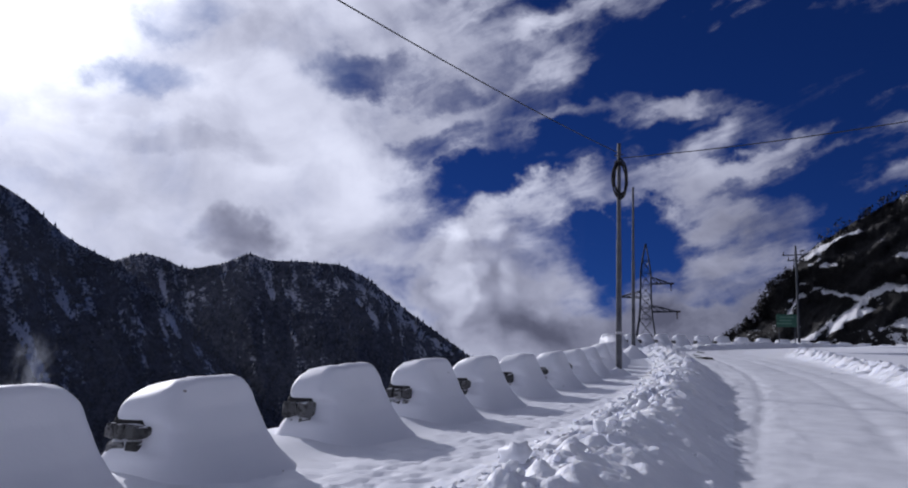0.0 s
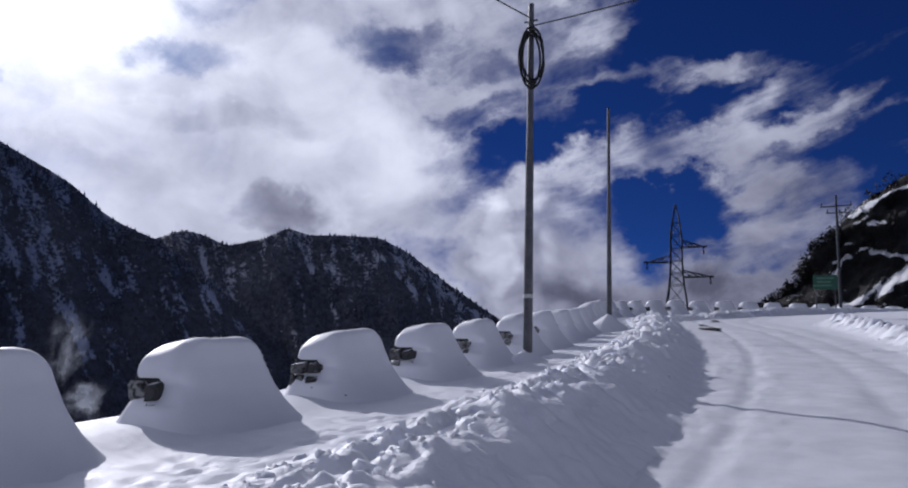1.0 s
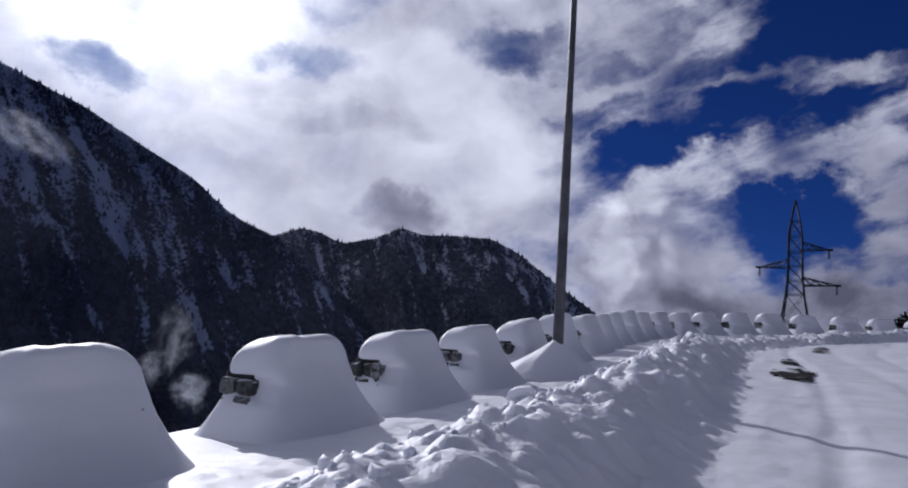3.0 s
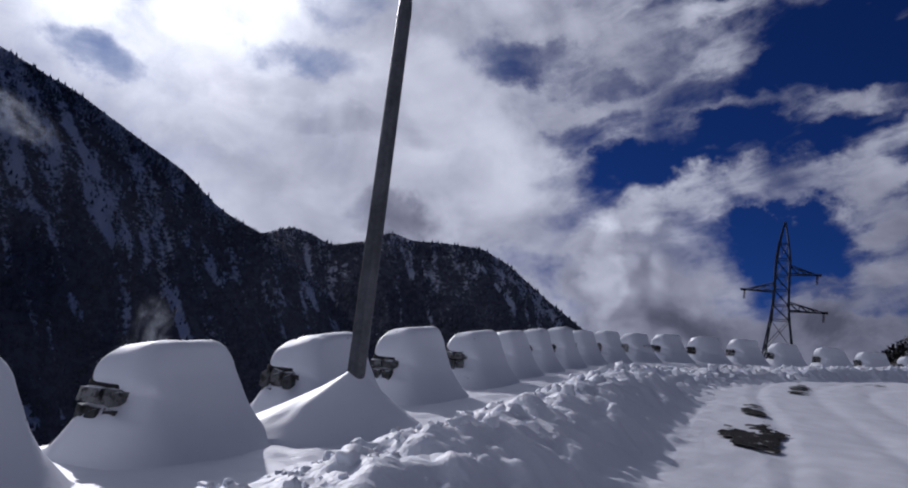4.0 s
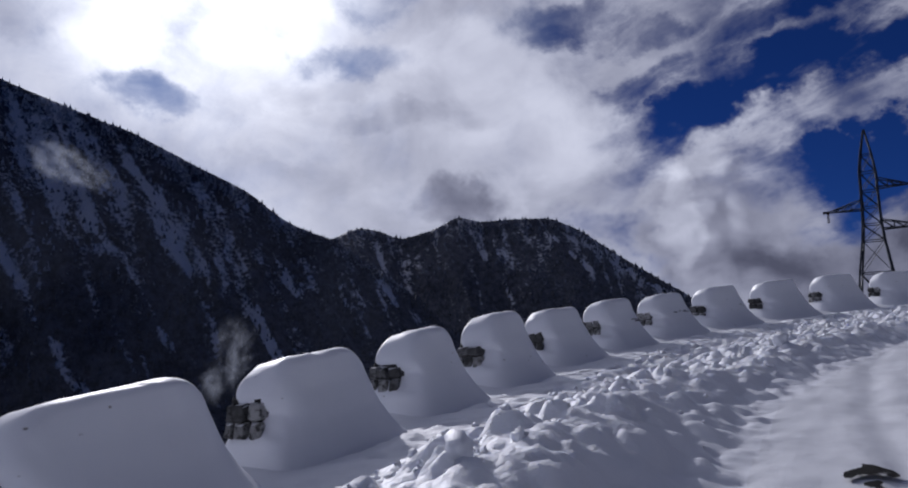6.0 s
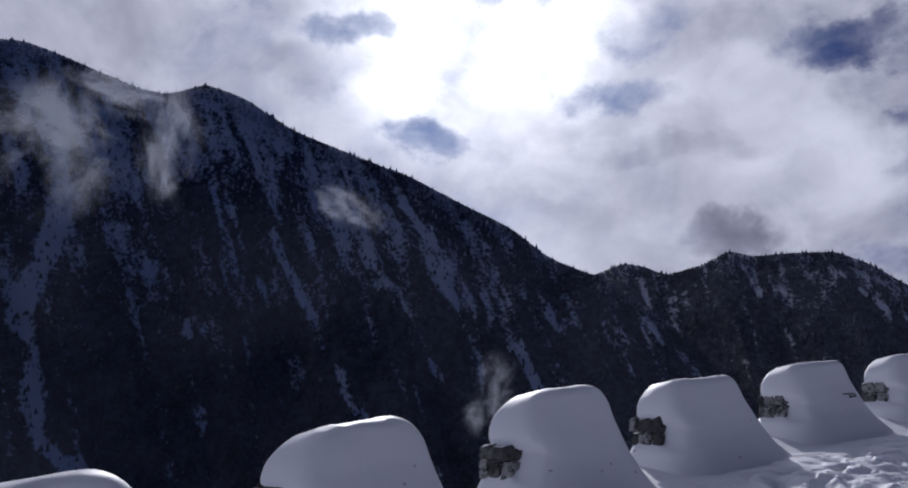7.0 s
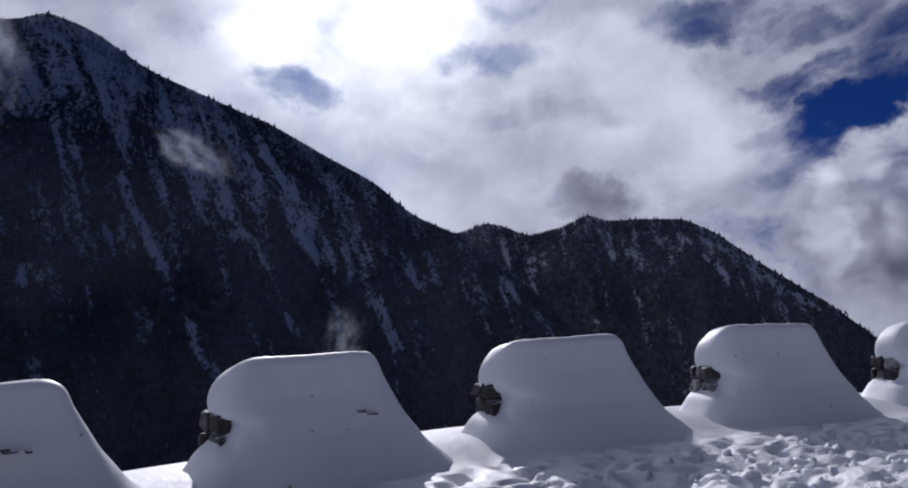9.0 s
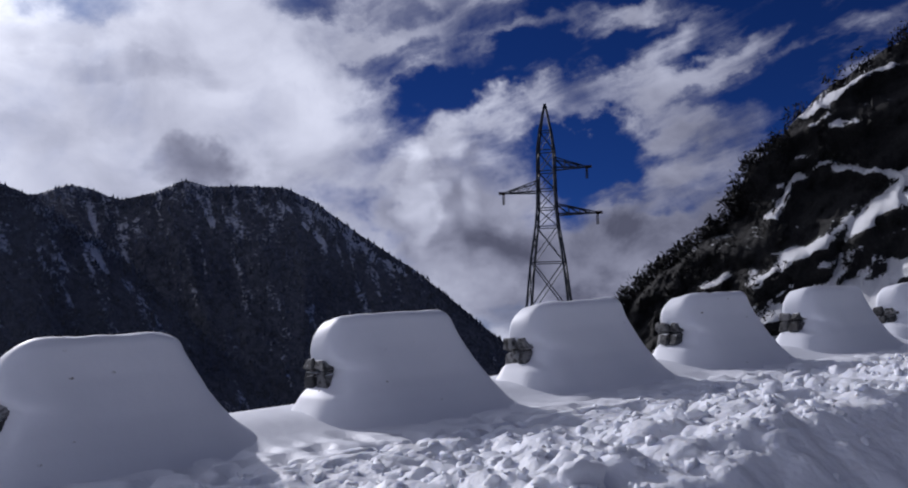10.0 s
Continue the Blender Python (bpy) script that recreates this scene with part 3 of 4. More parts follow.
def mountain(name, label, R, prof, az0, az1, seed, rows=150, cols=420, gully=26.0, slant=-1.0, rough=3.0, frost=0.20):
    """A forested mountainside: ridge height by azimuth, spurs and gullies running down it."""
    az = np.linspace(az0, az1, cols)
    pa, pe = np.array([p[0] for p in prof], float), np.array([p[1] for p in prof], float)
    order = np.argsort(pa)
    el = np.interp(az, pa[order], pe[order])
    el = np.convolve(np.pad(el, 4, mode="edge"), np.hanning(11)[1:-1] / np.hanning(11).sum(), mode="valid")
    top = R * np.tan(np.radians(el)) + EYE[2]
    v = np.concatenate([np.linspace(0, 1, rows), [1.08, 1.25, 1.6]])
    A, V = np.meshgrid(az, v, indexing="ij")
    T = top[:, None]
    low = -330.0
    k = np.minimum(V, 1)
    Z = low + (T - low) * (0.25 * k + 0.75 * k ** 1.25) - np.maximum(V - 1, 0) * 420
    rad = R * (0.68 + 0.32 * V)
    along = np.radians(A) * R + slant * V * 260
    g = np.abs(2 * fbm(along / 130.0, V * 1.6, 4, seed) - 0.95)
    fine = fbm(along / 22.0, V * 22.0, 4, seed + 4)
    body = np.sin(np.pi * np.clip(V, 0, 1)) ** 0.7
    rad = rad + body * gully * 3.0 * (g - 0.35)
    Z = Z + body * rough * 2.0 * (fine - 0.45) + (k > 0.97) * rough * (fine - 0.45)
    a = np.radians(A)
    P = np.stack([EYE[0] - np.sin(a) * rad, EYE[1] + np.cos(a) * rad, Z], -1)
    me = mesh_of(name, P.reshape(-1, 3).tolist(), grid_faces(cols, len(v)), FOREST)
    elev = np.degrees(np.arctan2(Z - EYE[2], rad))
    wa = A + 1.5 * (fbm(along / 60.0, V * 9, 4, seed + 30) - 0.45)
    we = elev + 1.5 * (fbm(along / 60.0 + 9, V * 9, 4, seed + 40) - 0.45)
    streak = 0.0 * A
    for half, *line in GULLIES_AND_LIT_RIM:
        for (a0, e0), (a1, e1) in zip(line[:-1], line[1:]):
            t = np.clip(((wa - a0) * (a1 - a0) + (we - e0) * (e1 - e0)) / ((a1 - a0) ** 2 + (e1 - e0) ** 2), 0, 1)
            dist = np.hypot(wa - a0 - t * (a1 - a0), we - e0 - t * (e1 - e0))
            streak = np.maximum(streak, np.exp(-(dist / half) ** 2))
    # upper slopes whitened for snow dusting and for the haze there
    streak = streak + frost * smooth01(k, 0.55, 0.92)
    att = me.attributes.new("gully", "FLOAT", "POINT")
    att.data.foreach_set("value", np.clip(streak * smooth01(fbm(along / 26.0, V * 14, 5, seed + 20), 0.28, 0.62) * 1.2, 0, 1).ravel().astype(np.float32))
    rib = fbm(along / 11.0 + 3.0 * fbm(along / 60.0, V * 8, 3, seed + 50), V * 10, 5, seed + 60)
    att = me.attributes.new("rib", "FLOAT", "POINT")
    att.data.foreach_set("value", rib.ravel().astype(np.float32))
    tagged(new(name, me), label, "mountain", kind="structure")
    return P


RIDGE_NEAR = [(125, 18), (110, 19.5), (98, 20.3), (93.5, 20.5), (90.2, 20.9), (86.6, 20.1), (83.6, 19.2), (81.3, 18.9), (79, 19.9), (76.2, 19.3), (72.5, 17.3), (68.8, 16.1),
              (64.6, 14.7), (60.5, 12.7), (57.2, 11.1), (54.5, 9.0), (51.2, 7.7), (47, 4.8), (43, 1.0), (38, -4), (30, -10)]
RIDGE_FAR = [(60, 7.0), (54.0, 7.6), (51.3, 7.9), (49.7, 8.6), (48.2, 8.4), (46.6, 7.7), (44.5, 8.3), (42.6, 9.2), (41.1, 8.8), (38.5, 8.9), (36.0, 8.8), (34.0, 7.8), (31.4, 5.9),
             (27.6, 3.4), (24.6, 1.0), (22.1, -1.2), (16, -6.0), (8, -10)]
# snow-filled gullies and one lit rim: (azimuth, elevation) along each, and its half width in degrees
GULLIES_AND_LIT_RIM = [
    # the first entry whitens the ridge's edge, imitating sunlit snow on its rim
    (0.22, (36.2, 8.5), (34.0, 7.4), (31.4, 5.3), (27.8, 2.8)),    (0.6, (87.4, 15.0), (87.1, 11.1), (89, 3.9), (87.1, -3.4), (83.4, -6)), (0.3, (76.7, 11.9), (75.6, 8.7), (74.4, 5.5)), (0.35, (74, 13), (72.6, 7.1), (70.3, 3), (67.2, -1.8), (64, -6)),
    (0.4, (69.4, 13.5), (66.8, 8.7), (64, 3.9), (62.5, 0.6)), (0.6, (62.7, 8.6), (60.7, 5.7)), (0.5, (55.9, 6.8), (54.0, 4.4)), (0.3, (48.8, 5.6), (46.2, 2.1)), (0.5, (75.4, 18.9), (73.4, 17.0)),
    (0.8, (92, 10), (91, 4)), (0.7, (84, 17.5), (82.5, 13)), (0.3, (58, 4.5), (55, 0)), (0.2, (36, 7.4), (33.4, 4.8)), (0.16, (41.8, 8.0), (40.8, 6.0)), (0.35, (79, 4), (77.5, -3)), (0.3, (65, 13), (63.0, 10.5)),
]
P1 = mountain("mountain_near", "dark forested mountain with snow-filled gullies across the valley", 1040.0, RIDGE_NEAR, 30, 125, 3.0)
P2 = mountain("mountain_far", "lower dark wooded ridge with a rocky summit", 1330.0, RIDGE_FAR, 10, 60, 8.0, cols=300, slant=-0.6, frost=0.12)


def conifers(name, label, P, count, seed, lo=4.0, hi=10.0, mat=None):
    """Many small ragged conifers on a mountainside, as one mesh."""
    rng = np.random.default_rng(seed)
    cols, rows = P.shape[0], P.shape[1] - 3
    i = rng.integers(1, cols - 1, count)
    v = np.where(rng.random(count) < 0.16, 0.97 + 0.03 * rng.random(count), 0.28 + 0.72 * rng.random(count) ** 0.9)
    j = np.clip((v * (rows - 1)).astype(int), 0, rows - 1)
    base = P[i, j] + np.stack([rng.normal(0, 2, count), rng.normal(0, 2, count), np.full(count, -0.8)], -1)
    base = base + (P[np.minimum(i + 1, cols - 1), j] - P[i, j]) * rng.random(count)[:, None]
    h = lo + (hi - lo) * rng.random(count) ** 1.8
    w = h * (0.20 + 0.16 * rng.random(count))
    rot = rng.random(count) * 6.28
    verts = []
    levels = ((0.12, 1.0), (0.45, 0.45), (0.42, 0.72), (0.72, 0.22))
    ring = np.arange(4) * math.pi / 2
    for lz, lr in levels:
        for q in ring:
            jig = 0.7 + 0.6 * rng.random(count)
            verts.append(base + np.stack([np.cos(rot + q) * w * lr * jig, np.sin(rot + q) * w * lr * jig, h * lz], -1))
    verts.append(base + np.stack([0 * h, 0 * h, h], -1))
    V = np.stack(verts, 1).reshape(-1, 3)
    o = np.arange(count)[:, None] * 17
    tri = []
    for a in range(4):
        b = (a + 1) % 4
        tri += [(a, b, 4 + b), (a, 4 + b, 4 + a), (8 + a, 8 + b, 12 + b), (8 + a, 12 + b, 12 + a), (12 + a, 12 + b, 16)]
    F = (np.array(tri)[None] + o[:, :, None]).reshape(-1, 3)
    me = mesh_of(name, V.tolist(), F.tolist(), mat or CROWN, smooth=False)
    tagged(new(name, me), label, "trees", kind="stuff")


conifers("near_woods", "dark conifer forest covering the steep mountainside", P1, 16000, 1)
conifers("far_woods", "dark conifer forest on the lower ridge", P2, 8000, 2, 5.0, 11.0, BARE_CROWN)


def mist(az, el, R, w, h, lean, seed):
    """A thin torn cloud in front of the mountainside."""
    rng = np.random.default_rng(seed)
    n = 14
    c = np.array(EYE) + np.array(way(az, el)) * R
    u, v = np.meshgrid(np.linspace(-1, 1, n), np.linspace(-1, 1, n), indexing="ij")
    d = 0.25 * (1 - u * u - v * v) + 0.1 * rng.random((n, n))
    me = mesh_of("mist", np.stack([u, -d, v], -1).reshape(-1, 3).tolist(), grid_faces(n, n), MIST)
    ob = new("mist", me)
    ob.matrix_world = Matrix.Translation(c) @ Matrix.Rotation(radians(az), 4, "Z") @ Matrix.Rotation(radians(lean), 4, "Y") @ Matrix.Diagonal((w, 15, h, 1))
    ob.visible_shadow = False
    tagged(ob, "thin white wisp of cloud drifting over the dark slope", "mist", "wisps on the mountain", "structure")


mist(88.0, 15.0, 420, 38, 42, 10, 1)
mist(81.2, 16.0, 420, 20, 40, -6, 2)
mist(84.5, 18.6, 420, 30, 14, 12, 9)
mist(58.9, -0.2, 420, 17, 25, 20, 3)
mist(57.2, -3.2, 420, 12, 14, -10, 7)
mist(68.8, 12.2, 420, 28, 13, 30, 4)


# film for the added sheet that imitates haze before the mountain
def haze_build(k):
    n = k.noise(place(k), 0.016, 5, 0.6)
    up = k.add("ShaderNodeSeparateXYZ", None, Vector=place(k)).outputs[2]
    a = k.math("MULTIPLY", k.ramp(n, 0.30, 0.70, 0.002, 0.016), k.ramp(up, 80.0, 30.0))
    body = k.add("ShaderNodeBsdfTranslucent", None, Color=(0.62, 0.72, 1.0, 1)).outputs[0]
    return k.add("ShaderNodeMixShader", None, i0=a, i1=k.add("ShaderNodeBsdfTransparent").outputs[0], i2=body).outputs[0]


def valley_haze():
    """A curved translucent sheet, added to lighten the mountainside in place of haze."""
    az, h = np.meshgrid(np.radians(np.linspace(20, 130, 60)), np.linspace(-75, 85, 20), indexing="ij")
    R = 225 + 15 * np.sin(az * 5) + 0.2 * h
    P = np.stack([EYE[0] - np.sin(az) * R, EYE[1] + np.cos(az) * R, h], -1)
    ob = new("valley_haze", mesh_of("valley_haze", P.reshape(-1, 3).tolist(), grid_faces(60, 20), material("haze_sheet_film", haze_build)))
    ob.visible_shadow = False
    tagged(ob, "added translucent sheet that lightens the mountainside in place of haze", "haze", kind="structure")


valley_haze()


# ---------------------------------------------------------------- crag beyond the bend
LEDGES = [(0.55, (-14.6, 17.6), (-13.4, 20.0), (-11.7, 22.8), (-9.5, 22.0), (-7.9, 21.4), (-2.9, 20.1), (4.0, 21.5)), (0.8, (-15.5, 10.0), (-11.0, 12.9), (-4.4, 16.5), (-2.4, 19.3), (2.0, 22.0)),
          (0.5, (-11.3, 28.3), (-8.2, 30.1), (-2.3, 32.5)), (0.7, (-10.4, 26.0), (-8.3, 27.4), (-6.4, 25.8)), (0.5, (-22.2, 9.4), (-19.4, 11.0)), (0.6, (4, 27), (12, 31), (30, 34)), (0.7, (8, 20), (22, 24), (40, 32))]


def build_crag():
    prof = [(-70, -14), (-46, -2), (-36, 5.5), (-31.2, 9.6), (-26.5, 12.5), (-20.8, 17), (-17.2, 22.8), (-13.7, 25.3), (-12.6, 27.7), (-9.6, 31.1), (-5.8, 33.8), (-2.1, 35.9),
            (6, 40), (30, 52), (60, 64), (110, 78)]
    px, pz = zip(*prof)
    cols, rows = 330, 120
    xs = np.concatenate([np.linspace(-70, 15, 280), np.linspace(16, 110, 50)])
    top = np.interp(xs, px, pz) + 1.5 * (fbm(xs * 0.35, xs * 0 + 2, 4, 3.0) - 0.45)
    v = np.concatenate([np.linspace(0, 1, rows), [1.1, 1.5, 2.2]])
    X, V = np.meshgrid(xs, v, indexing="ij")
    T = top[:, None]
    k = np.minimum(V, 1)
    low = -22.0
    Z = low + (T - low) * k - np.maximum(V - 1, 0) * 25
    # ledges that rise to the right
    tilt = Z - 0.55 * X
    led = fbm(tilt * 0.13 + 1.5 * fbm(X * 0.09, Z * 0.09, 4, 6.0), X * 0.05, 3, 9.0)
    rough = fbm(X * 0.5, Z * 0.5, 5, 12.0)
    Y = 154 + 9 * V - (1 - k) * 8 - (1 - k) ** 2.6 * 60 - 9.0 * (np.abs(2 * led - 0.95)) * (k < 1.01) - 3.4 * rough - 1.6 * (fbm(X * 1.5, Z * 1.5, 4, 15.0) - 0.45)
    # snow-holding ledges (x, height), and the drifted apron at the foot
    wx, wz = X + 3.4 * (fbm(X * 0.35, Z * 0.35, 5, 51.0) - 0.45), Z + 3.4 * (fbm(X * 0.35, Z * 0.35, 5, 53.0) - 0.45)
    shelf = 0.0 * X
    for half, *line in LEDGES:
        for (x0, z0), (x1, z1) in zip(line[:-1], line[1:]):
            q = np.clip(((wx - x0) * (x1 - x0) + (wz - z0) * (z1 - z0)) / ((x1 - x0) ** 2 + (z1 - z0) ** 2), 0, 1)
            shelf = np.maximum(shelf, np.exp(-(np.hypot(wx - x0 - q * (x1 - x0), wz - z0 - q * (z1 - z0)) / (1.5 * half)) ** 2))
    apron = smooth01(wz - np.interp(wx, [-18, -15, -4.4, 10, 110], [8.5, 10, 15.5, 18, 30]), 0.5, -2.0) * smooth01(wx, -19, -14)
    Y = Y - 1.8 * shelf - 2.0 * apron * fbm(X * 0.4, Z * 0.4, 4, 55.0)
    P = np.stack([X + 1.2 * (rough - 0.45), Y, Z], -1)
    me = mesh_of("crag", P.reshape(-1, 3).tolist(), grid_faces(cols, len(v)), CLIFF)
    att = me.attributes.new("drift", "FLOAT", "POINT")
    att.data.foreach_set("value", np.clip(np.maximum(shelf * (0.15 + 1.6 * fbm(X * 0.7, Z * 0.7, 4, 57.0)), 0.62 * apron), 0, 1).ravel().astype(np.float32))
    tagged(new("crag", me), "steep black rock crag dusted with snow on its ledges", "cliff", kind="structure")
    return P


PC = build_crag()


def build_shrubs():
    """Clumps of leafless dark bushes along the crag's edge."""
    rng = np.random.default_rng(5)
    verts, faces = [], []
    for c in range(420):
        i = int(rng.integers(60, 270)) if c % 3 == 0 else int(rng.integers(95, 185))
        j = 119 if rng.random() < 0.6 else int(rng.integers(60, 118))
        p = PC[i, j]
        r = 0.5 + 0.9 * rng.random()
        for b in range(46):
            d = rng.normal(0, 1, 3)
            d /= np.linalg.norm(d)
            q = p + d * r * (0.5 + 0.6 * rng.random()) * np.array([1, 1, 1.1]) + np.array([0, 0, 0.35 * r])
            e, f = rng.normal(0, 0.22 * r, 3), rng.normal(0, 0.22 * r, 3)
            o = len(verts)
            verts += [q, q + e, q + f]
            faces.append((o, o + 1, o + 2))
    me = mesh_of("crag_bushes", verts, faces, SHRUB, smooth=False)
    tagged(new("crag_bushes", me), "dark scrubby bushes clinging to the crag", "bushes", kind="stuff")


build_shrubs()


# ---------------------------------------------------------------- parapet blocks and their snow
STARTS = [-5.1, -2.6, 0.0, 2.5, 5.05, 7.5, 9.99, 12.59, 15.04, 17.45, 19.95, 22.4, 24.87, 27.24, 29.86, 32.46, 35.0, 37.57, 40.0, 42.45, 44.91, 47.34, 49.78, 52.27, 54.6,
          57.11, 59.59, 62.07, 64.65, 67.17, 69.75, 72.39, 75.01, 77.6, 80.2, 82.8, 85.4, 88.0, 90.6, 93.2, 95.8]


def stone_mesh(seed):
    bm = bmesh.new()
    bmesh.ops.create_cube(bm, size=1.0)
    bmesh.ops.bevel(bm, geom=bm.edges[:], offset=0.16, segments=1, affect="EDGES")
    r = random.Random(seed)
    for v in bm.verts:
        v.co += Vector((r.uniform(-1, 1), r.uniform(-1, 1), r.uniform(-1, 1))) * 0.11
    me = bpy.data.meshes.new("stone")
    bm.to_mesh(me)
    bm.free()
    me.materials.append(STONE)
    return me


STONES = [stone_mesh(i) for i in range(6)]


def frame_at(s):
    x, y, z, tx, ty = (float(a) for a in row(s))
    up = float(row(s + 0.5)[2] - row(s - 0.5)[2])
    # local x along the rising line, y to the valley, z up
    ax = Vector((tx, ty, up)).normalized()
    ay = Vector((-ty, tx, 0))
    az = ax.cross(ay)
    return Matrix(((ax.x, ay.x, az.x, x), (ax.y, ay.y, az.y, y), (ax.z, ay.z, az.z, z), (0, 0, 0, 1)))


def parapet(s, length, seed):
    m = frame_at(s + length / 2) @ Matrix.Translation((0, SET_BACK, 0))
    ob = tagged(new("parapet_block"), "rough grey stone masonry parapet block half buried in snow", "parapet", "parapet blocks along the road")
    ob.matrix_world = m
    bm = bmesh.new()
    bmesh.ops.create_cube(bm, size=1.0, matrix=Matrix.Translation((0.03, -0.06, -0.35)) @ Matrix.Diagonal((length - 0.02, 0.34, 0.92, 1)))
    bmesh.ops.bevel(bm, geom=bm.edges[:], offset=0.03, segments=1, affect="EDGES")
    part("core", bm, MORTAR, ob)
    r = random.Random(seed)
    late = float(smooth01(np.array(s), 43.0, 51.0))

    def stone(x, y, z, a, b, c):
        o = new("stone", STONES[r.randrange(6)])
        o.parent = ob
        turn = Euler((r.uniform(-0.1, 0.1), r.uniform(-0.1, 0.1), r.uniform(-0.1, 0.1))).to_matrix().to_4x4()
        o.matrix_basis = Matrix.Translation((x, y, z)) @ turn @ Matrix.Diagonal((a, b, c, 1))

    near = -length / 2
    z = -0.25
    while z < -0.02:
        h = min(r.uniform(0.12, 0.20), 0.07 - z)
        if z + h > -0.01:
            h = 0.06 - z
        # the end of the block
        y = -0.25
        while y < 0.08:
            w = r.uniform(0.11, 0.20)
            if y + w > 0.05:
                w = 0.12 - y
            stone(near + 0.10 - r.uniform(0.02, 0.07) - 0.03 * late, y + w / 2, z + h / 2, 0.2, w * 0.94, h * 0.90)
            y += w
        # the road's side
        x = near + 0.03 + r.uniform(0, 0.04)
        while x < near + 0.48:
            w = r.uniform(0.13, 0.28)
            stone(x + w / 2, -0.18 - r.uniform(0, 0.02), z + h / 2, w * 0.95, 0.14, h * 0.90)
            x += w
        z += h
    # tips of the coping that show through the snow's face
    if 49 < s < 57:
        for i in range(r.randrange(2, 6)):
            stone(r.uniform(-0.40, 0.46) * length, -0.53 - 0.07 * late, r.uniform(-0.06, 0.02), r.uniform(0.03, 0.10), 0.06, r.uniform(0.015, 0.03))
    return ob


def eased(w, xs, ys, width=0.07):
    """A profile through the given places with its corners rounded off."""
    g = np.linspace(-0.3, 1.2, 601)
    k = np.hanning(int(width / 0.0025) | 1)
    f = np.interp(g, xs, ys)
    pad = len(k) // 2
    f = np.convolve(np.pad(f, pad, mode="edge"), k / k.sum(), mode="valid")
    return np.interp(w, g, f)


def rounded(w, c, depth):
    """Inset of a rounded shoulder that begins at height c."""
    q = np.clip((w - c) / (1 - c), 0, 1)
    return depth * (1 - np.sqrt(np.maximum(0, 1 - q * q)))


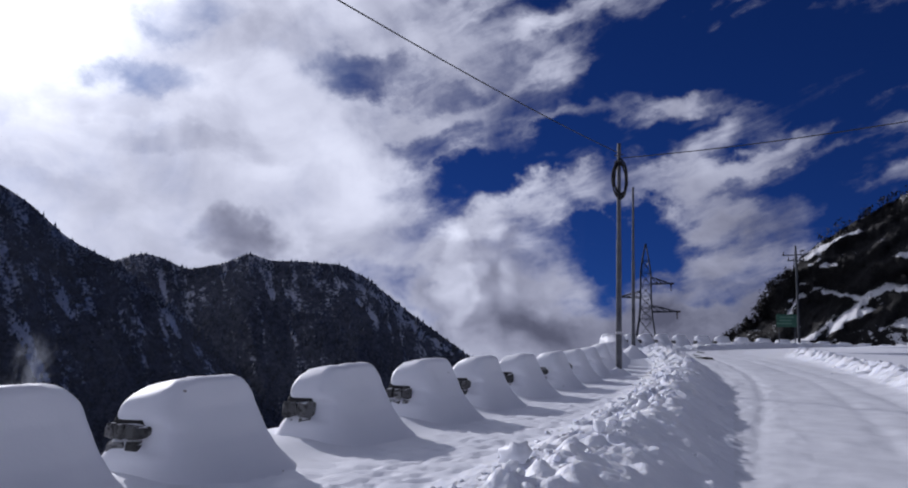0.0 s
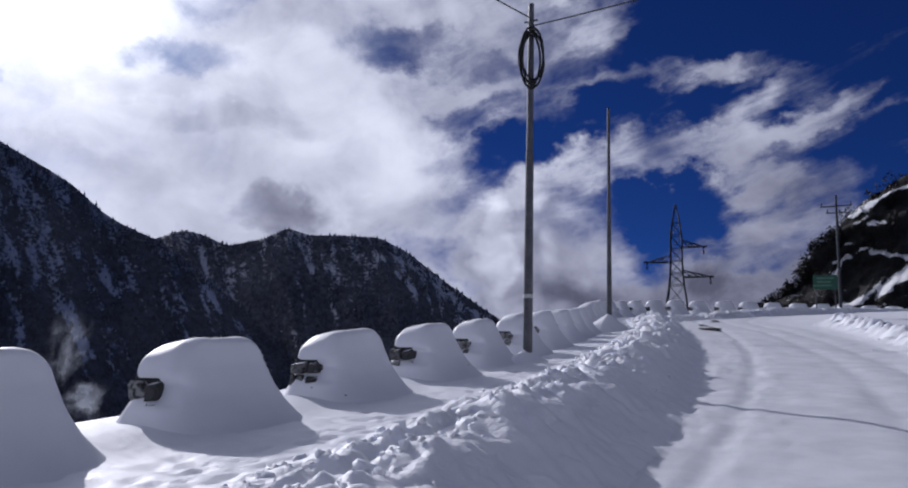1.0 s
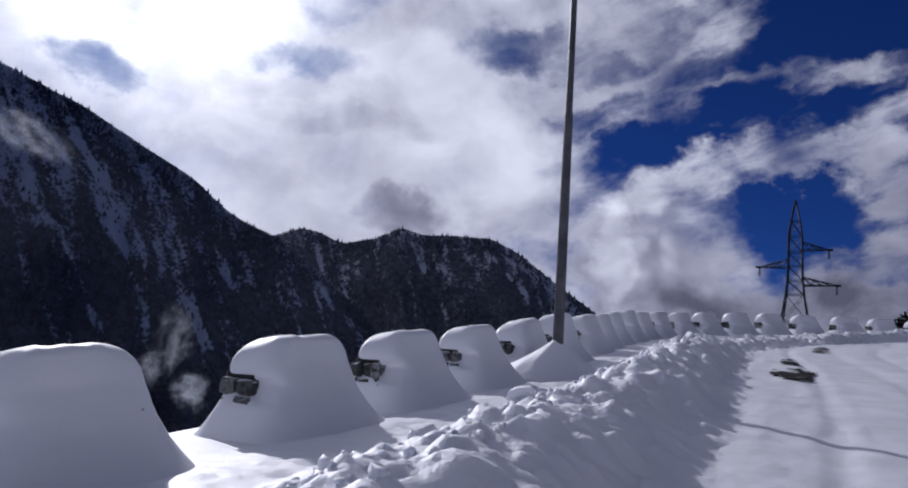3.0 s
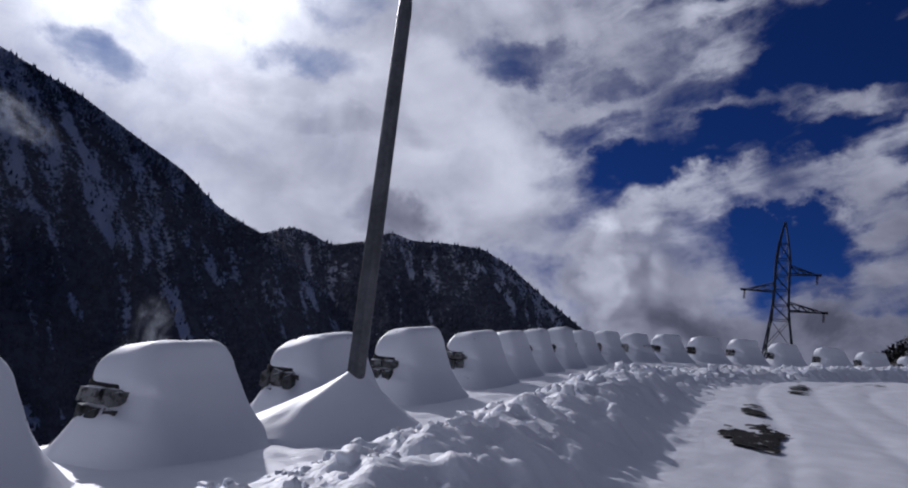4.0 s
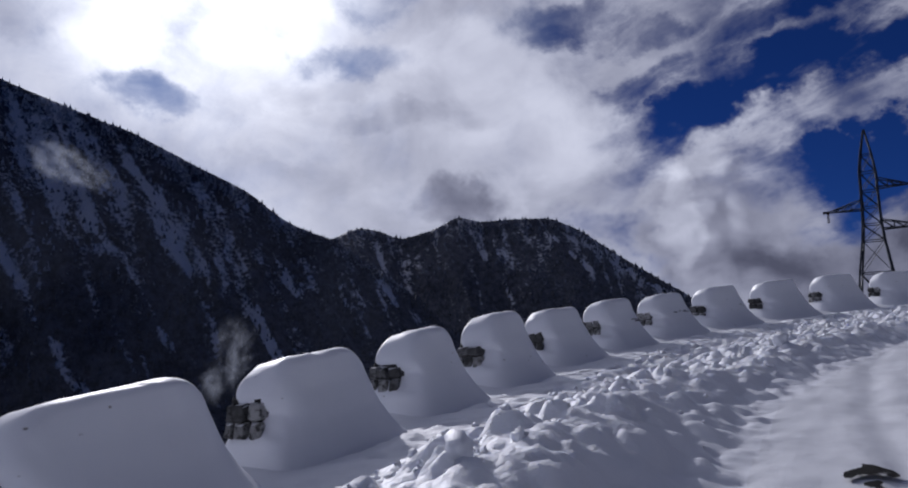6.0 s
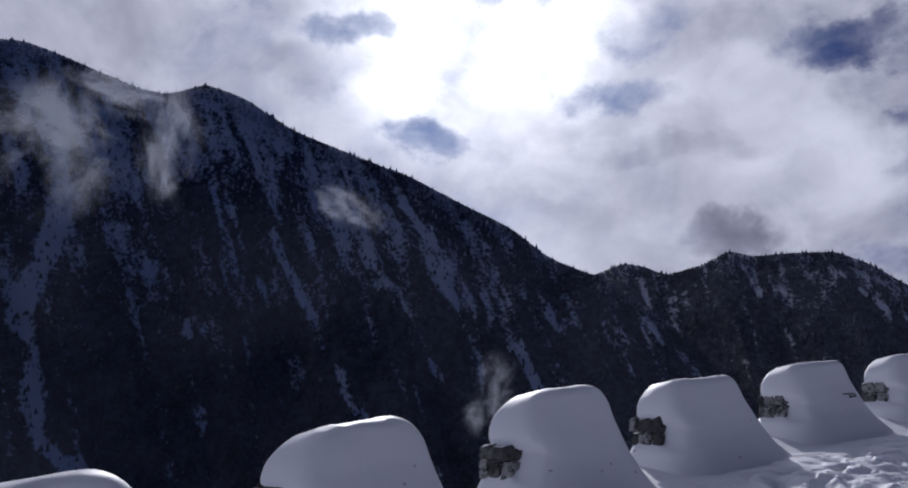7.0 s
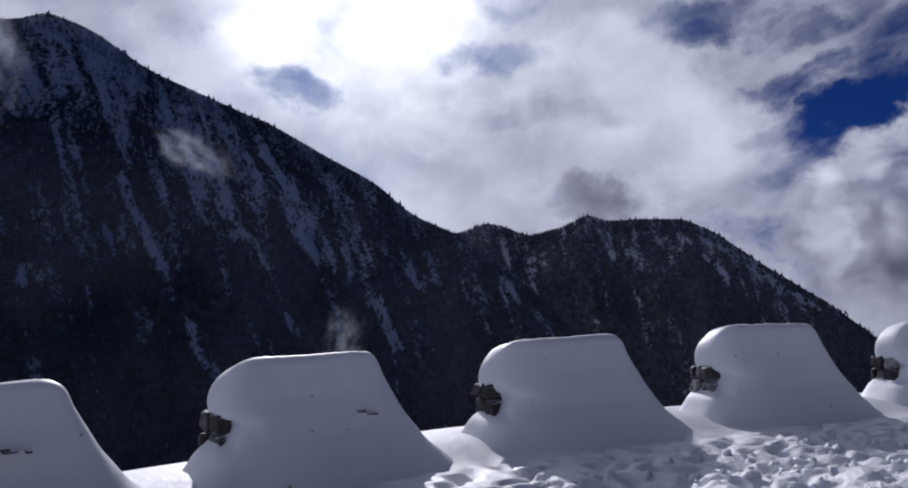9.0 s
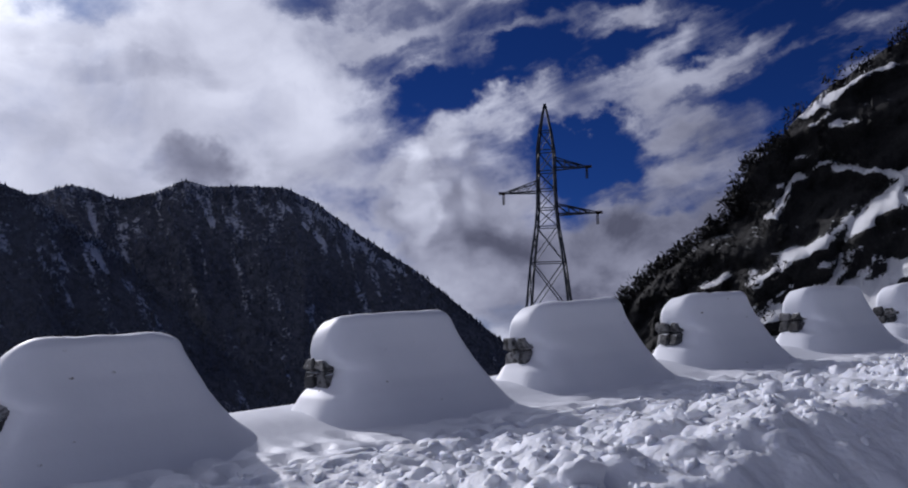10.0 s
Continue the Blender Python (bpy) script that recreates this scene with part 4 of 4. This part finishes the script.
def snow_mound(s, length, seed, tall):
    """The snow that lies on a parapet block: domed overhanging cap, steep face to the road, skirt at its foot."""
    r = random.Random(seed)
    z0, z1 = -float(shoulder(s)), tall
    w = np.concatenate([np.linspace(-0.16, 0.60, 26), 0.62 + 0.38 * np.sin(np.linspace(0.05, math.pi / 2, 22))])
    late = float(smooth01(np.array(s), 43.0, 51.0))
    near = eased(w, [-0.16, 0, 0.1, 0.22, 0.3, 0.36, 0.50, 0.57, 0.66, 1.0], [0.48, 0.26, 0.18, 0.11, 0.07, 0.02, -0.07, -0.05, -0.03, -0.04])
    near = near + late * eased(w, [-0.16, 0, 0.1, 0.3, 0.4, 0.5, 0.58, 1.0], [0.40, 0.22, 0.12, 0.08, 0.02, 0.0, 0.08, 0.06]) - rounded(w, 0.58 + 0.08 * late, r.uniform(0.34, 0.46) - 0.16 * late)
    flare = r.uniform(0.30, 0.38)
    end = eased(w, [-0.16, -0.05, 0, 0.1, 0.25, 0.5, 0.8, 1.0], [0.9, 0.50, flare, flare - 0.06, 0.19, 0.09, 0.02, -0.05])
    end = end + late * eased(w, [-0.16, 0, 0.1, 0.25, 0.5, 0.8], [0.50, 0.36, 0.28, 0.19, 0.11, 0.02]) - rounded(w, 0.76 + 0.12 * late, r.uniform(0.17, 0.26) - 0.12 * late)
    side = eased(w, [-0.16, -0.05, 0, 0.12, 0.25, 0.4, 0.7, 1.0], [1.75, 1.25, 1.00, 0.84, 0.72, 0.61, 0.47, 0.38]) - rounded(w, 0.93, 0.06)
    back = eased(w, [-0.16, 0, 0.3, 0.55, 1.0], [0.75, 0.42, 0.24, 0.18, 0.16]) - rounded(w, 0.62, 0.18)
    notch = eased(w, [0.31, 0.38, 0.54, 0.57], [0, 1, 1, 0], 0.03)
    wide = (1.0 - 0.40 * late) * r.uniform(0.30, 0.52)
    cols = 104
    th = np.linspace(0, 2 * math.pi, cols, endpoint=False)
    verts = []
    lean = r.uniform(-0.03, 0.03)
    sag = r.uniform(0.3, 0.7)
    for i, t in enumerate(w):
        k = min(max(t, 0), 1)
        cx, sy = np.cos(th), np.sin(th)
        # squarer at the far end and the road's side, rounder towards the valley
        p = np.where(cx < 0, 3.4 + 1.4 * k, 3.2 + 3.6 * k)
        p = np.where(sy < 0, 2.6, p)
        ux = np.sign(cx) * np.abs(cx) ** (2 / p)
        ny = np.sign(sy) * np.abs(sy) ** (2 / p)
        u = np.where(ux < 0, ux * (length / 2 + near[i]), ux * (length / 2 + end[i]))
        n = np.where(ny > 0, ny * side[i], ny * back[i])
        slim = (1 - k) * (1 - smooth01(u, -length / 2 - 0.2, length * 0.1))
        n = np.where(n > 0, n - np.maximum(n - 0.30, 0) * 0.25 * slim, n)
        edge = wide * 1.2 * max(t - 0.30, 0.0)
        reach = notch[i] * (1 - smooth01(u + length / 2, edge - 0.04, edge + 0.03)) * (n > 0)
        n = n * (1 - reach) + np.minimum(n, 0.20) * reach
        z = z0 + (z1 - z0) * t + lean * (u / length) * max(t, 0)
        z = z - 0.20 * np.maximum(0, 0.26 - n) * smooth01(t, 0.7, 1.0)  + 0.03 * smooth01(t, 0.8, 1.0) * (fbm(u * 1.6 + seed * 5.0, n * 0.8, 2, seed + 3.0) - 0.4)
        wob = 0.030 * (fbm(u * 2.2 + seed * 3.1, n * 2.5 + t * 2, 3, float(seed)) - 0.45) * 2
        # small slumps along the upper edge
        crumb = 0.022 * np.maximum(0, lumps(u * 7.0 + seed, n * 7.0 + t * 3.0, seed + 1.0) - 0.25) * smooth01(t, 0.82, 0.97) * smooth01(value2(u * 1.3 + seed * 2.0, n, 4.0), 0.45, 0.65)
        dent = 0.02 * np.exp(-((u / length - sag + 0.5) / 0.05) ** 2) * smooth01(t, 0.86, 1.0) * (seed % 3 == 0)
        verts.append(np.stack([u * (1 + wob * 0.3), -(n + wob * (n > 0)), z + wob * 0.35 - crumb - dent], -1))
    last = verts[-1]
    mid = np.array([0.0, 0.5 * (last[:, 1].min() + last[:, 1].max()), 0.5 * (last[:, 2].min() + last[:, 2].max())])
    for q in (0.86, 0.5):
        verts.append(mid + (last - mid) * q + np.array([0, 0, 0.006]))
    V = np.concatenate(verts)
    top = mid[None] + np.array([[0, 0, 0.012]])
    F = grid_faces(len(verts), cols, True)
    o = (len(verts) - 1) * cols
    F += [(o + a, o + (a + 1) % cols, len(V)) for a in range(cols)]
    me = mesh_of("snow_mound", np.concatenate([V, top]).tolist(), F, SMOOTH)
    ob = new("snow_mound", me)
    ob.matrix_world = frame_at(s + length / 2) @ Matrix.Translation((0, SET_BACK, 0))
    return tagged(ob, "smooth thick drift of snow capping a stone parapet block", "snow", "snow mounds on the parapet")


# where each block's snow begins and ends along the line, from the block's start
SPANS = [(0.15, 1.6), (0.15, 1.98), (0.02, 1.42), (0.12, 1.62), (0.16, 1.57), (0.04, 1.41), (0.02, 1.47), (-0.03, 1.42), (0.12, 1.49), (0.09, 1.35), (0.2, 1.47), (0.16, 1.52),
         (0.4, 1.82), (0.36, 1.78), (0.08, 1.42), (-0.1, 1.35), (-0.12, 1.4), (0.07, 1.88), (0.16, 1.79), (0.22, 1.51), (0.04, 1.38), (-0.1, 1.41), (0.1, 1.48), (0.07, 1.42),
         (0.08, 1.48), (0.05, 1.57), (0.17, 1.57), (0.12, 1.53), (0.22, 1.71), (0.2, 1.77), (0.24, 1.69), (0.3, 1.9)]
SET_BACK = 0.22
TALLER = {16: 0.05, 18: -0.04, 20: 0.06, 26: 0.04, 27: 0.03}
for i, s in enumerate(STARTS):
    a, b = SPANS[i] if i < len(SPANS) else (0.2, 1.7)
    r = random.Random(100 + i)
    start, length = s + a + 0.06, b - a - 0.09
    parapet(start, length, 200 + i)
    snow_mound(start, length, i, 0.43 + r.uniform(-0.02, 0.02) + TALLER.get(i, 0.0))


# ---------------------------------------------------------------- loose clods on the banks
def build_clods():
    rng = np.random.default_rng(9)
    count = 7000
    bm = bmesh.new()
    bmesh.ops.create_icosphere(bm, subdivisions=2, radius=1.0)
    bv = np.array([v.co[:] for v in bm.verts])
    bf = np.array([[v.index for v in f.verts] for f in bm.faces])
    bm.free()
    s = np.where(rng.random(count) < 0.35, rng.uniform(52, 74, count), rng.uniform(-4, 82, count))
    back, edge = bank_back(s), crest(s) + 0.12
    n = back + (edge - back) * rng.random(count) ** 0.75
    kind = rng.random(count)
    n = np.where(kind < 0.07, crest(s) + rng.uniform(0.1, 1.1, count), n)
    n = np.where(kind > 0.90, np.interp(s, [12, 22, 38, 48], [8.8, 9.0, 10.0, 11.5]) + rng.normal(0, 0.5, count), n)
    size = (0.010 + 0.040 * rng.random(count) ** 2.6) * np.where(kind < 0.07, 0.6, 1.0)
    x, y, z = at(s, n, ground_height(s, n))
    k = rng.normal(0, 1, (count, len(bv), 1)) * 0.24 + 1
    sq = 0.7 + 0.6 * rng.random((count, 1, 3)) * np.array([1.2, 1.2, 0.8])
    V = bv[None] * k * sq * size[:, None, None] + np.stack([x, y, z - size * 0.1], -1)[:, None, :]
    F = bf[None] + (np.arange(count) * len(bv))[:, None, None]
    me = mesh_of("snow_clods", V.reshape(-1, 3).tolist(), F.reshape(-1, 3).tolist(), RUBBLE)
    tagged(new("snow_clods", me), "loose clods of ploughed snow along the bank", "snow clods", kind="stuff")


build_clods()


# ---------------------------------------------------------------- bare patches on the carriageway
def bare_patch(s, n, ls, ln, seed):
    """A ragged stretch of bare asphalt lying on the packed snow's hollows."""
    rows, cols = 170, 64
    u, v = np.meshgrid(np.linspace(-1, 1, rows), np.linspace(-1, 1, cols), indexing="ij")
    ps, pn = s + u * ls, n + v * ln
    x, y, z = at(ps, pn, ground_height(ps, pn) + 0.032 + 0.012 * (fbm(ps * 9.0, pn * 9.0, 3, seed + 7) - 0.3))
    inside = u * u + v * v + 3.4 * (fbm(ps * 2.8, pn * 3.6, 6, seed) - 0.42)
    faces = []
    for i in range(rows - 1):
        for j in range(cols - 1):
            if inside[i:i + 2, j:j + 2].mean() < 0.42:
                a = i * cols + j
                faces.append((a, a + 1, a + cols + 1, a + cols))
    me = mesh_of("bare_patch", np.stack([x, y, z], -1).reshape(-1, 3).tolist(), faces, ASPHALT)
    tagged(new("bare_patch", me), "dark wet asphalt showing through the packed snow", "road patch", "bare patches on the road", "structure")


bare_patch(36.6, 4.45, 1.7, 0.50, 1.0)
bare_patch(39.6, 4.60, 1.6, 0.30, 2.0)
bare_patch(48.5, 5.6, 3.2, 0.32, 3.0)
bare_patch(56.0, 6.6, 2.6, 0.25, 4.0)


def snow_chunk(s, n, size, seed):
    """A broken slab of ploughed snow standing on the bank."""
    r = random.Random(seed)
    bm = bmesh.new()
    bmesh.ops.create_cube(bm, size=1.0)
    bmesh.ops.subdivide_edges(bm, edges=bm.edges[:], cuts=3, use_grid_fill=True)
    o = Vector((seed * 1.7, seed * 0.9, 0))
    for v in bm.verts:
        d = v.co.normalized()
        v.co = v.co.lerp(d * 0.62, 0.6)
        v.co += d * (noise.noise(v.co * 2.4 + o) * 0.34 + noise.noise(v.co * 6.0 + o) * 0.08)
    me = bpy.data.meshes.new("snow_chunk")
    bm.to_mesh(me)
    bm.free()
    me.materials.append(SNOW)
    me.polygons.foreach_set("use_smooth", [True] * len(me.polygons))
    ob = new("snow_chunk", me)
    x, y, z = (float(a) for a in at(s, n, ground_height(np.array(s), np.array(n))))
    ob.matrix_world = Matrix.Translation((x, y, z + size * 0.22)) @ Euler((r.uniform(-0.4, 0.4), r.uniform(-0.4, 0.4), r.uniform(0, 6))).to_matrix().to_4x4() @ Matrix.Diagonal(
        (size * r.uniform(0.8, 1.4), size * r.uniform(0.6, 1.0), size * r.uniform(0.6, 1.1), 1))
    tagged(ob, "broken chunk of ploughed snow on the roadside bank", "snow chunk", "snow chunks on the bank")


for i in range(64):
    r = random.Random(500 + i)
    s = -2 + 82 * (i + r.random()) / 64
    wide = float(np.interp(s, [38, 50], [0.45, 1.3]))
    snow_chunk(s, float(crest(s)) - 0.25 * wide + r.uniform(-1, 0.7) * wide, 0.07 + 0.13 * r.random() ** 2, i)
snow_chunk(1.9, 2.55, 0.20, 101)


# ---------------------------------------------------------------- poles, cables, sign, tower
def tube(bm, a, b, r0, r1, sides=12):
    a, b = Vector(a), Vector(b)
    q = (b - a).to_track_quat("Z", "Y").to_matrix().to_4x4()
    bmesh.ops.create_cone(bm, cap_ends=True, segments=sides, radius1=r0, radius2=r1, depth=(b - a).length, matrix=Matrix.Translation((a + b) / 2) @ q)


def thing(name, label, category, at_place, group=""):
    ob = new(name)
    ob.location = at_place
    return tagged(ob, label, category, group)


def curve_mesh(bm, pts, r, sides=6):
    for a, b in zip(pts[:-1], pts[1:]):
        tube(bm, a, b, r, r, sides)


def snow_cone(x, y, z, drop, r, seed, steep, az):
    """Snow banked round a pole: apex at height z, sinking by drop at radius r."""
    cols = 72
    th = np.linspace(0, 2 * math.pi, cols, endpoint=False)
    verts = []
    q = np.concatenate([np.linspace(1.35, 1.0, 8)[:-1], np.linspace(1.0, 0.0, 24)])
    rows = len(q)
    for t in q:
        rr = 0.07 + (r - 0.07) * t
        k = 1 + 0.10 * np.sin(th * 2 + seed) + 0.10 * (fbm(np.cos(th) * 1.5 + seed, np.sin(th) * 1.5 + t, 3, seed) - 0.45)
        zz = z - drop * min(t, 1) ** 0.86 - 2.2 * max(t - 1, 0) + 0.05 * (fbm(np.cos(th) * rr * 2, np.sin(th) * rr * 2, 3, seed + 2) - 0.45)
        # steeper on the road's side
        a, b = np.cos(th) * rr * k, np.sin(th) * rr * k
        b = np.where(b < 0, b * steep, b)
        c, d = math.cos(radians(az)), math.sin(radians(az))
        verts.append(np.stack([x + a * c - b * d, y + a * d + b * c, zz], -1))
    me = mesh_of("snow_cone", np.concatenate(verts).tolist(), grid_faces(rows, cols, True) + [tuple(range((rows - 1) * cols, rows * cols))], SMOOTH)
    tagged(new("snow_cone", me), "cone of drifted snow banked round a pole's foot", "snow", "snow banked round poles")


def utility_pole():
    x, y = -6.73, 23.45
    ob = thing("utility_pole", "tall grey steel pole with cable coiled near its top", "utility pole", (x, y, 1.75))
    bm = bmesh.new()
    tube(bm, (0, 0, 0.2), (0, 0, 4.6), 0.088, 0.074, 16)
    tube(bm, (0, 0, 4.6), (0, 0, 7.55), 0.066, 0.055, 16)
    part("shaft", bm, POLE, ob, smooth=False)
    bm = bmesh.new()
    tube(bm, (0, 0, 1.83), (0, 0, 1.90), 0.092, 0.092, 16)
    part("band", bm, BAND, ob, "pale painted band")
    rng = random.Random(3)
    for ring in range(5):
        bm = bmesh.new()
        w, h, c = rng.uniform(0.17, 0.24), rng.uniform(0.42, 0.62), rng.uniform(-0.1, 0.1)
        pts = [(math.cos(t) * w, 0.09 + rng.uniform(-0.02, 0.02), 6.4 + c + math.sin(t) * h) for t in [q * 2 * math.pi / 22 for q in range(23)]]
        curve_mesh(bm, [Matrix.Rotation(radians(20 + ring * 9), 3, "Z") @ Vector((a, -b, c2)) for a, b, c2 in pts], 0.021)
        part("cable_coil", bm, COIL, ob, "coil of slack black cable")
    bm = bmesh.new()
    for z in (7.2, 7.0):
        tube(bm, (-0.14, 0, z), (0.14, 0, z), 0.02, 0.02, 8)
    part("bracket", bm, LATTICE, ob)
    snow_cone(x, y, 2.64, 0.36, 0.72, 2.0, 0.6, 60)


utility_pole()


def plain_pole():
    x, y = -9.84, 36.6
    ob = thing("steel_pole", "bare grey tubular steel pole standing in banked snow", "pole", (x, y, 2.72))
    bm = bmesh.new()
    tube(bm, (0, 0, 0.5), (0, 0, 5.2), 0.092, 0.072, 16)
    part("shaft", bm, POLE, ob)
    bm = bmesh.new()
    tube(bm, (0, 0, 5.2), (0, 0, 8.73), 0.060, 0.050, 16)
    part("upper_shaft", bm, POLE, ob)
    bm = bmesh.new()
    tube(bm, (0, 0, 5.1), (0, 0, 5.28), 0.076, 0.066, 16)
    part("collar", bm, POLE, ob)
    snow_cone(x, y, 4.22, 0.66, 1.28, 5.0, 0.5, 68)


plain_pole()


def cable(name, a, b, sag, label):
    bm = bmesh.new()
    n = 26
    pts = []
    for i in range(n + 1):
        t = i / n
        p = Vector(a).lerp(Vector(b), t)
        p.z -= sag * 4 * t * (1 - t)
        pts.append(p)
    curve_mesh(bm, pts, 0.014)
    me = bpy.data.meshes.new(name)
    bm.to_mesh(me)
    bm.free()
    me.materials.append(CABLE)
    tagged(new(name, me), label, "cable", "overhead cables")


cable("overhead_cable", (-6.73, 23.4, 9.0), (-8.55, -20.0, 7.2), 0.9, "thin black overhead cable sagging along the road")
cable("overhead_cable", (-6.68, 23.45, 8.85), (12.0, 18.5, 9.0), 0.5, "thin black overhead cable crossing the road")


def sign_board():
    x, y = -6.9, 73.5
    ob = thing("road_sign", "green road sign board on two steel posts", "road sign", (x, y, 5.2))
    ob.rotation_euler = (0, 0, radians(8))
    bm = bmesh.new()
    bmesh.ops.create_cube(bm, size=1.0, matrix=Matrix.Translation((0, 0, 3.7)) @ Matrix.Diagonal((1.6, 0.04, 1.05, 1)))
    bmesh.ops.bevel(bm, geom=bm.edges[:], offset=0.015, segments=1, affect="EDGES")
    board = part("board", bm, GREEN, ob, "weathered green panel")
    for i, (w, z) in enumerate(((1.1, 3.98), (0.9, 3.72), (1.2, 3.46))):
        bm = bmesh.new()
        bmesh.ops.create_cube(bm, size=1.0, matrix=Matrix.Translation((-0.1 * i, -0.024, z)) @ Matrix.Diagonal((w, 0.006, 0.13, 1)))
        part("text_bar", bm, LETTER, board, "pale bar of worn writing")
    for px in (-0.62, 0.62):
        bm = bmesh.new()
        tube(bm, (px, 0.05, 0.5), (px, 0.05, 4.2), 0.045, 0.045, 10)
        part("post", bm, LATTICE, ob)


sign_board()


def line_pole():
    x, y = -6.35, 77.7
    ob = thing("line_pole", "dark power line pole with two crossarms", "utility pole", (x, y, 5.5))
    bm = bmesh.new()
    tube(bm, (0, 0, 0.6), (0, 0, 10.45), 0.12, 0.08, 12)
    part("shaft", bm, LATTICE, ob)
    for z, w in ((9.6, 1.1), (9.1, 0.7)):
        bm = bmesh.new()
        bmesh.ops.create_cube(bm, size=1.0, matrix=Matrix.Translation((0, -0.1, z)) @ Matrix.Diagonal((w * 2, 0.08, 0.09, 1)))
        arm = part("crossarm", bm, LATTICE, ob)
        for px in (-w + 0.08, w - 0.08):
            bm = bmesh.new()
            tube(bm, (px, -0.1, z + 0.04), (px, -0.1, z + 0.3), 0.05, 0.035, 8)
            part("insulator", bm, GLASSY, arm)


line_pole()


def pylon():
    """Lattice tower with one arm to one side and two to the other."""
    ob = thing("pylon", "steel lattice power pylon with three staggered arms", "pylon", (-37.3, 147.2, 10.5))
    ob.rotation_euler = (0, 0, radians(12))
    zs = [-9.0, 2.3, 6.2, 8.2, 10.3, 12.3, 14.6, 16.8, 19.9]
    hw = [2.9, 1.75, 1.2, 1.02, 0.95, 0.92, 0.90, 0.62, 0.05]
    corner = [(-1, -1), (1, -1), (1, 1), (-1, 1)]

    def pt(c, i):
        return Vector((corner[c][0] * hw[i], corner[c][1] * hw[i], zs[i]))

    for c in range(4):
        bm = bmesh.new()
        for i in range(len(zs) - 1):
            tube(bm, pt(c, i), pt(c, i + 1), 0.13, 0.12, 5)
        part("leg", bm, LATTICE, ob)
    def brace(a, b, r):
        bm = bmesh.new()
        tube(bm, a, b, r, r, 4)
        part("brace", bm, LATTICE, ob)

    for i in range(1, len(zs) - 1):
        for c in range(4):
            d = (c + 1) % 4
            brace(pt(c, i), pt(d, i), 0.055)
            brace(pt(c, i), pt(d, i + 1), 0.042)
            brace(pt(d, i), pt(c, i + 1), 0.042)
    for c in range(4):
        d = (c + 1) % 4
        lo, lo2 = (pt(c, 0) + pt(c, 1)) / 2, (pt(d, 0) + pt(d, 1)) / 2
        brace(lo, pt(d, 1), 0.06)
        brace(lo2, pt(c, 1), 0.06)
        brace(lo, lo2, 0.06)
    for z, side, reach in ((7.55, 1, 5.6), (10.1, -1, 5.0), (12.6, 1, 4.6)):
        bm = bmesh.new()
        tip = Vector((side * reach, 0, z))
        for y in (-0.95, 0.95):
            root, up = Vector((side * 0.95, y, z)), Vector((side * 0.93, y, z + 1.15))
            tube(bm, root, tip, 0.085, 0.07, 4)
            tube(bm, up, tip + Vector((-side * 0.3, 0, 0.12)), 0.065, 0.06, 4)
            prev = up
            for t in (0.3, 0.55, 0.78):
                a, b = root.lerp(tip, t), up.lerp(tip, t)
                tube(bm, prev, a, 0.045, 0.045, 4)
                tube(bm, a, b, 0.04, 0.04, 4)
                prev = b
        arm = part("arm", bm, LATTICE, ob)
        bm = bmesh.new()
        tube(bm, tip + Vector((-0.35, 0, 0.05)), tip + Vector((0.35, 0, 0.05)), 0.16, 0.16, 8)
        for j in range(6):
            tube(bm, tip + Vector((-0.2 * side, 0, -0.1 - 0.2 * j)), tip + Vector((-0.2 * side, 0, -0.22 - 0.2 * j)), 0.17, 0.13, 8)
        part("insulator", bm, GLASSY, arm, "dark hanging insulator string")


pylon()
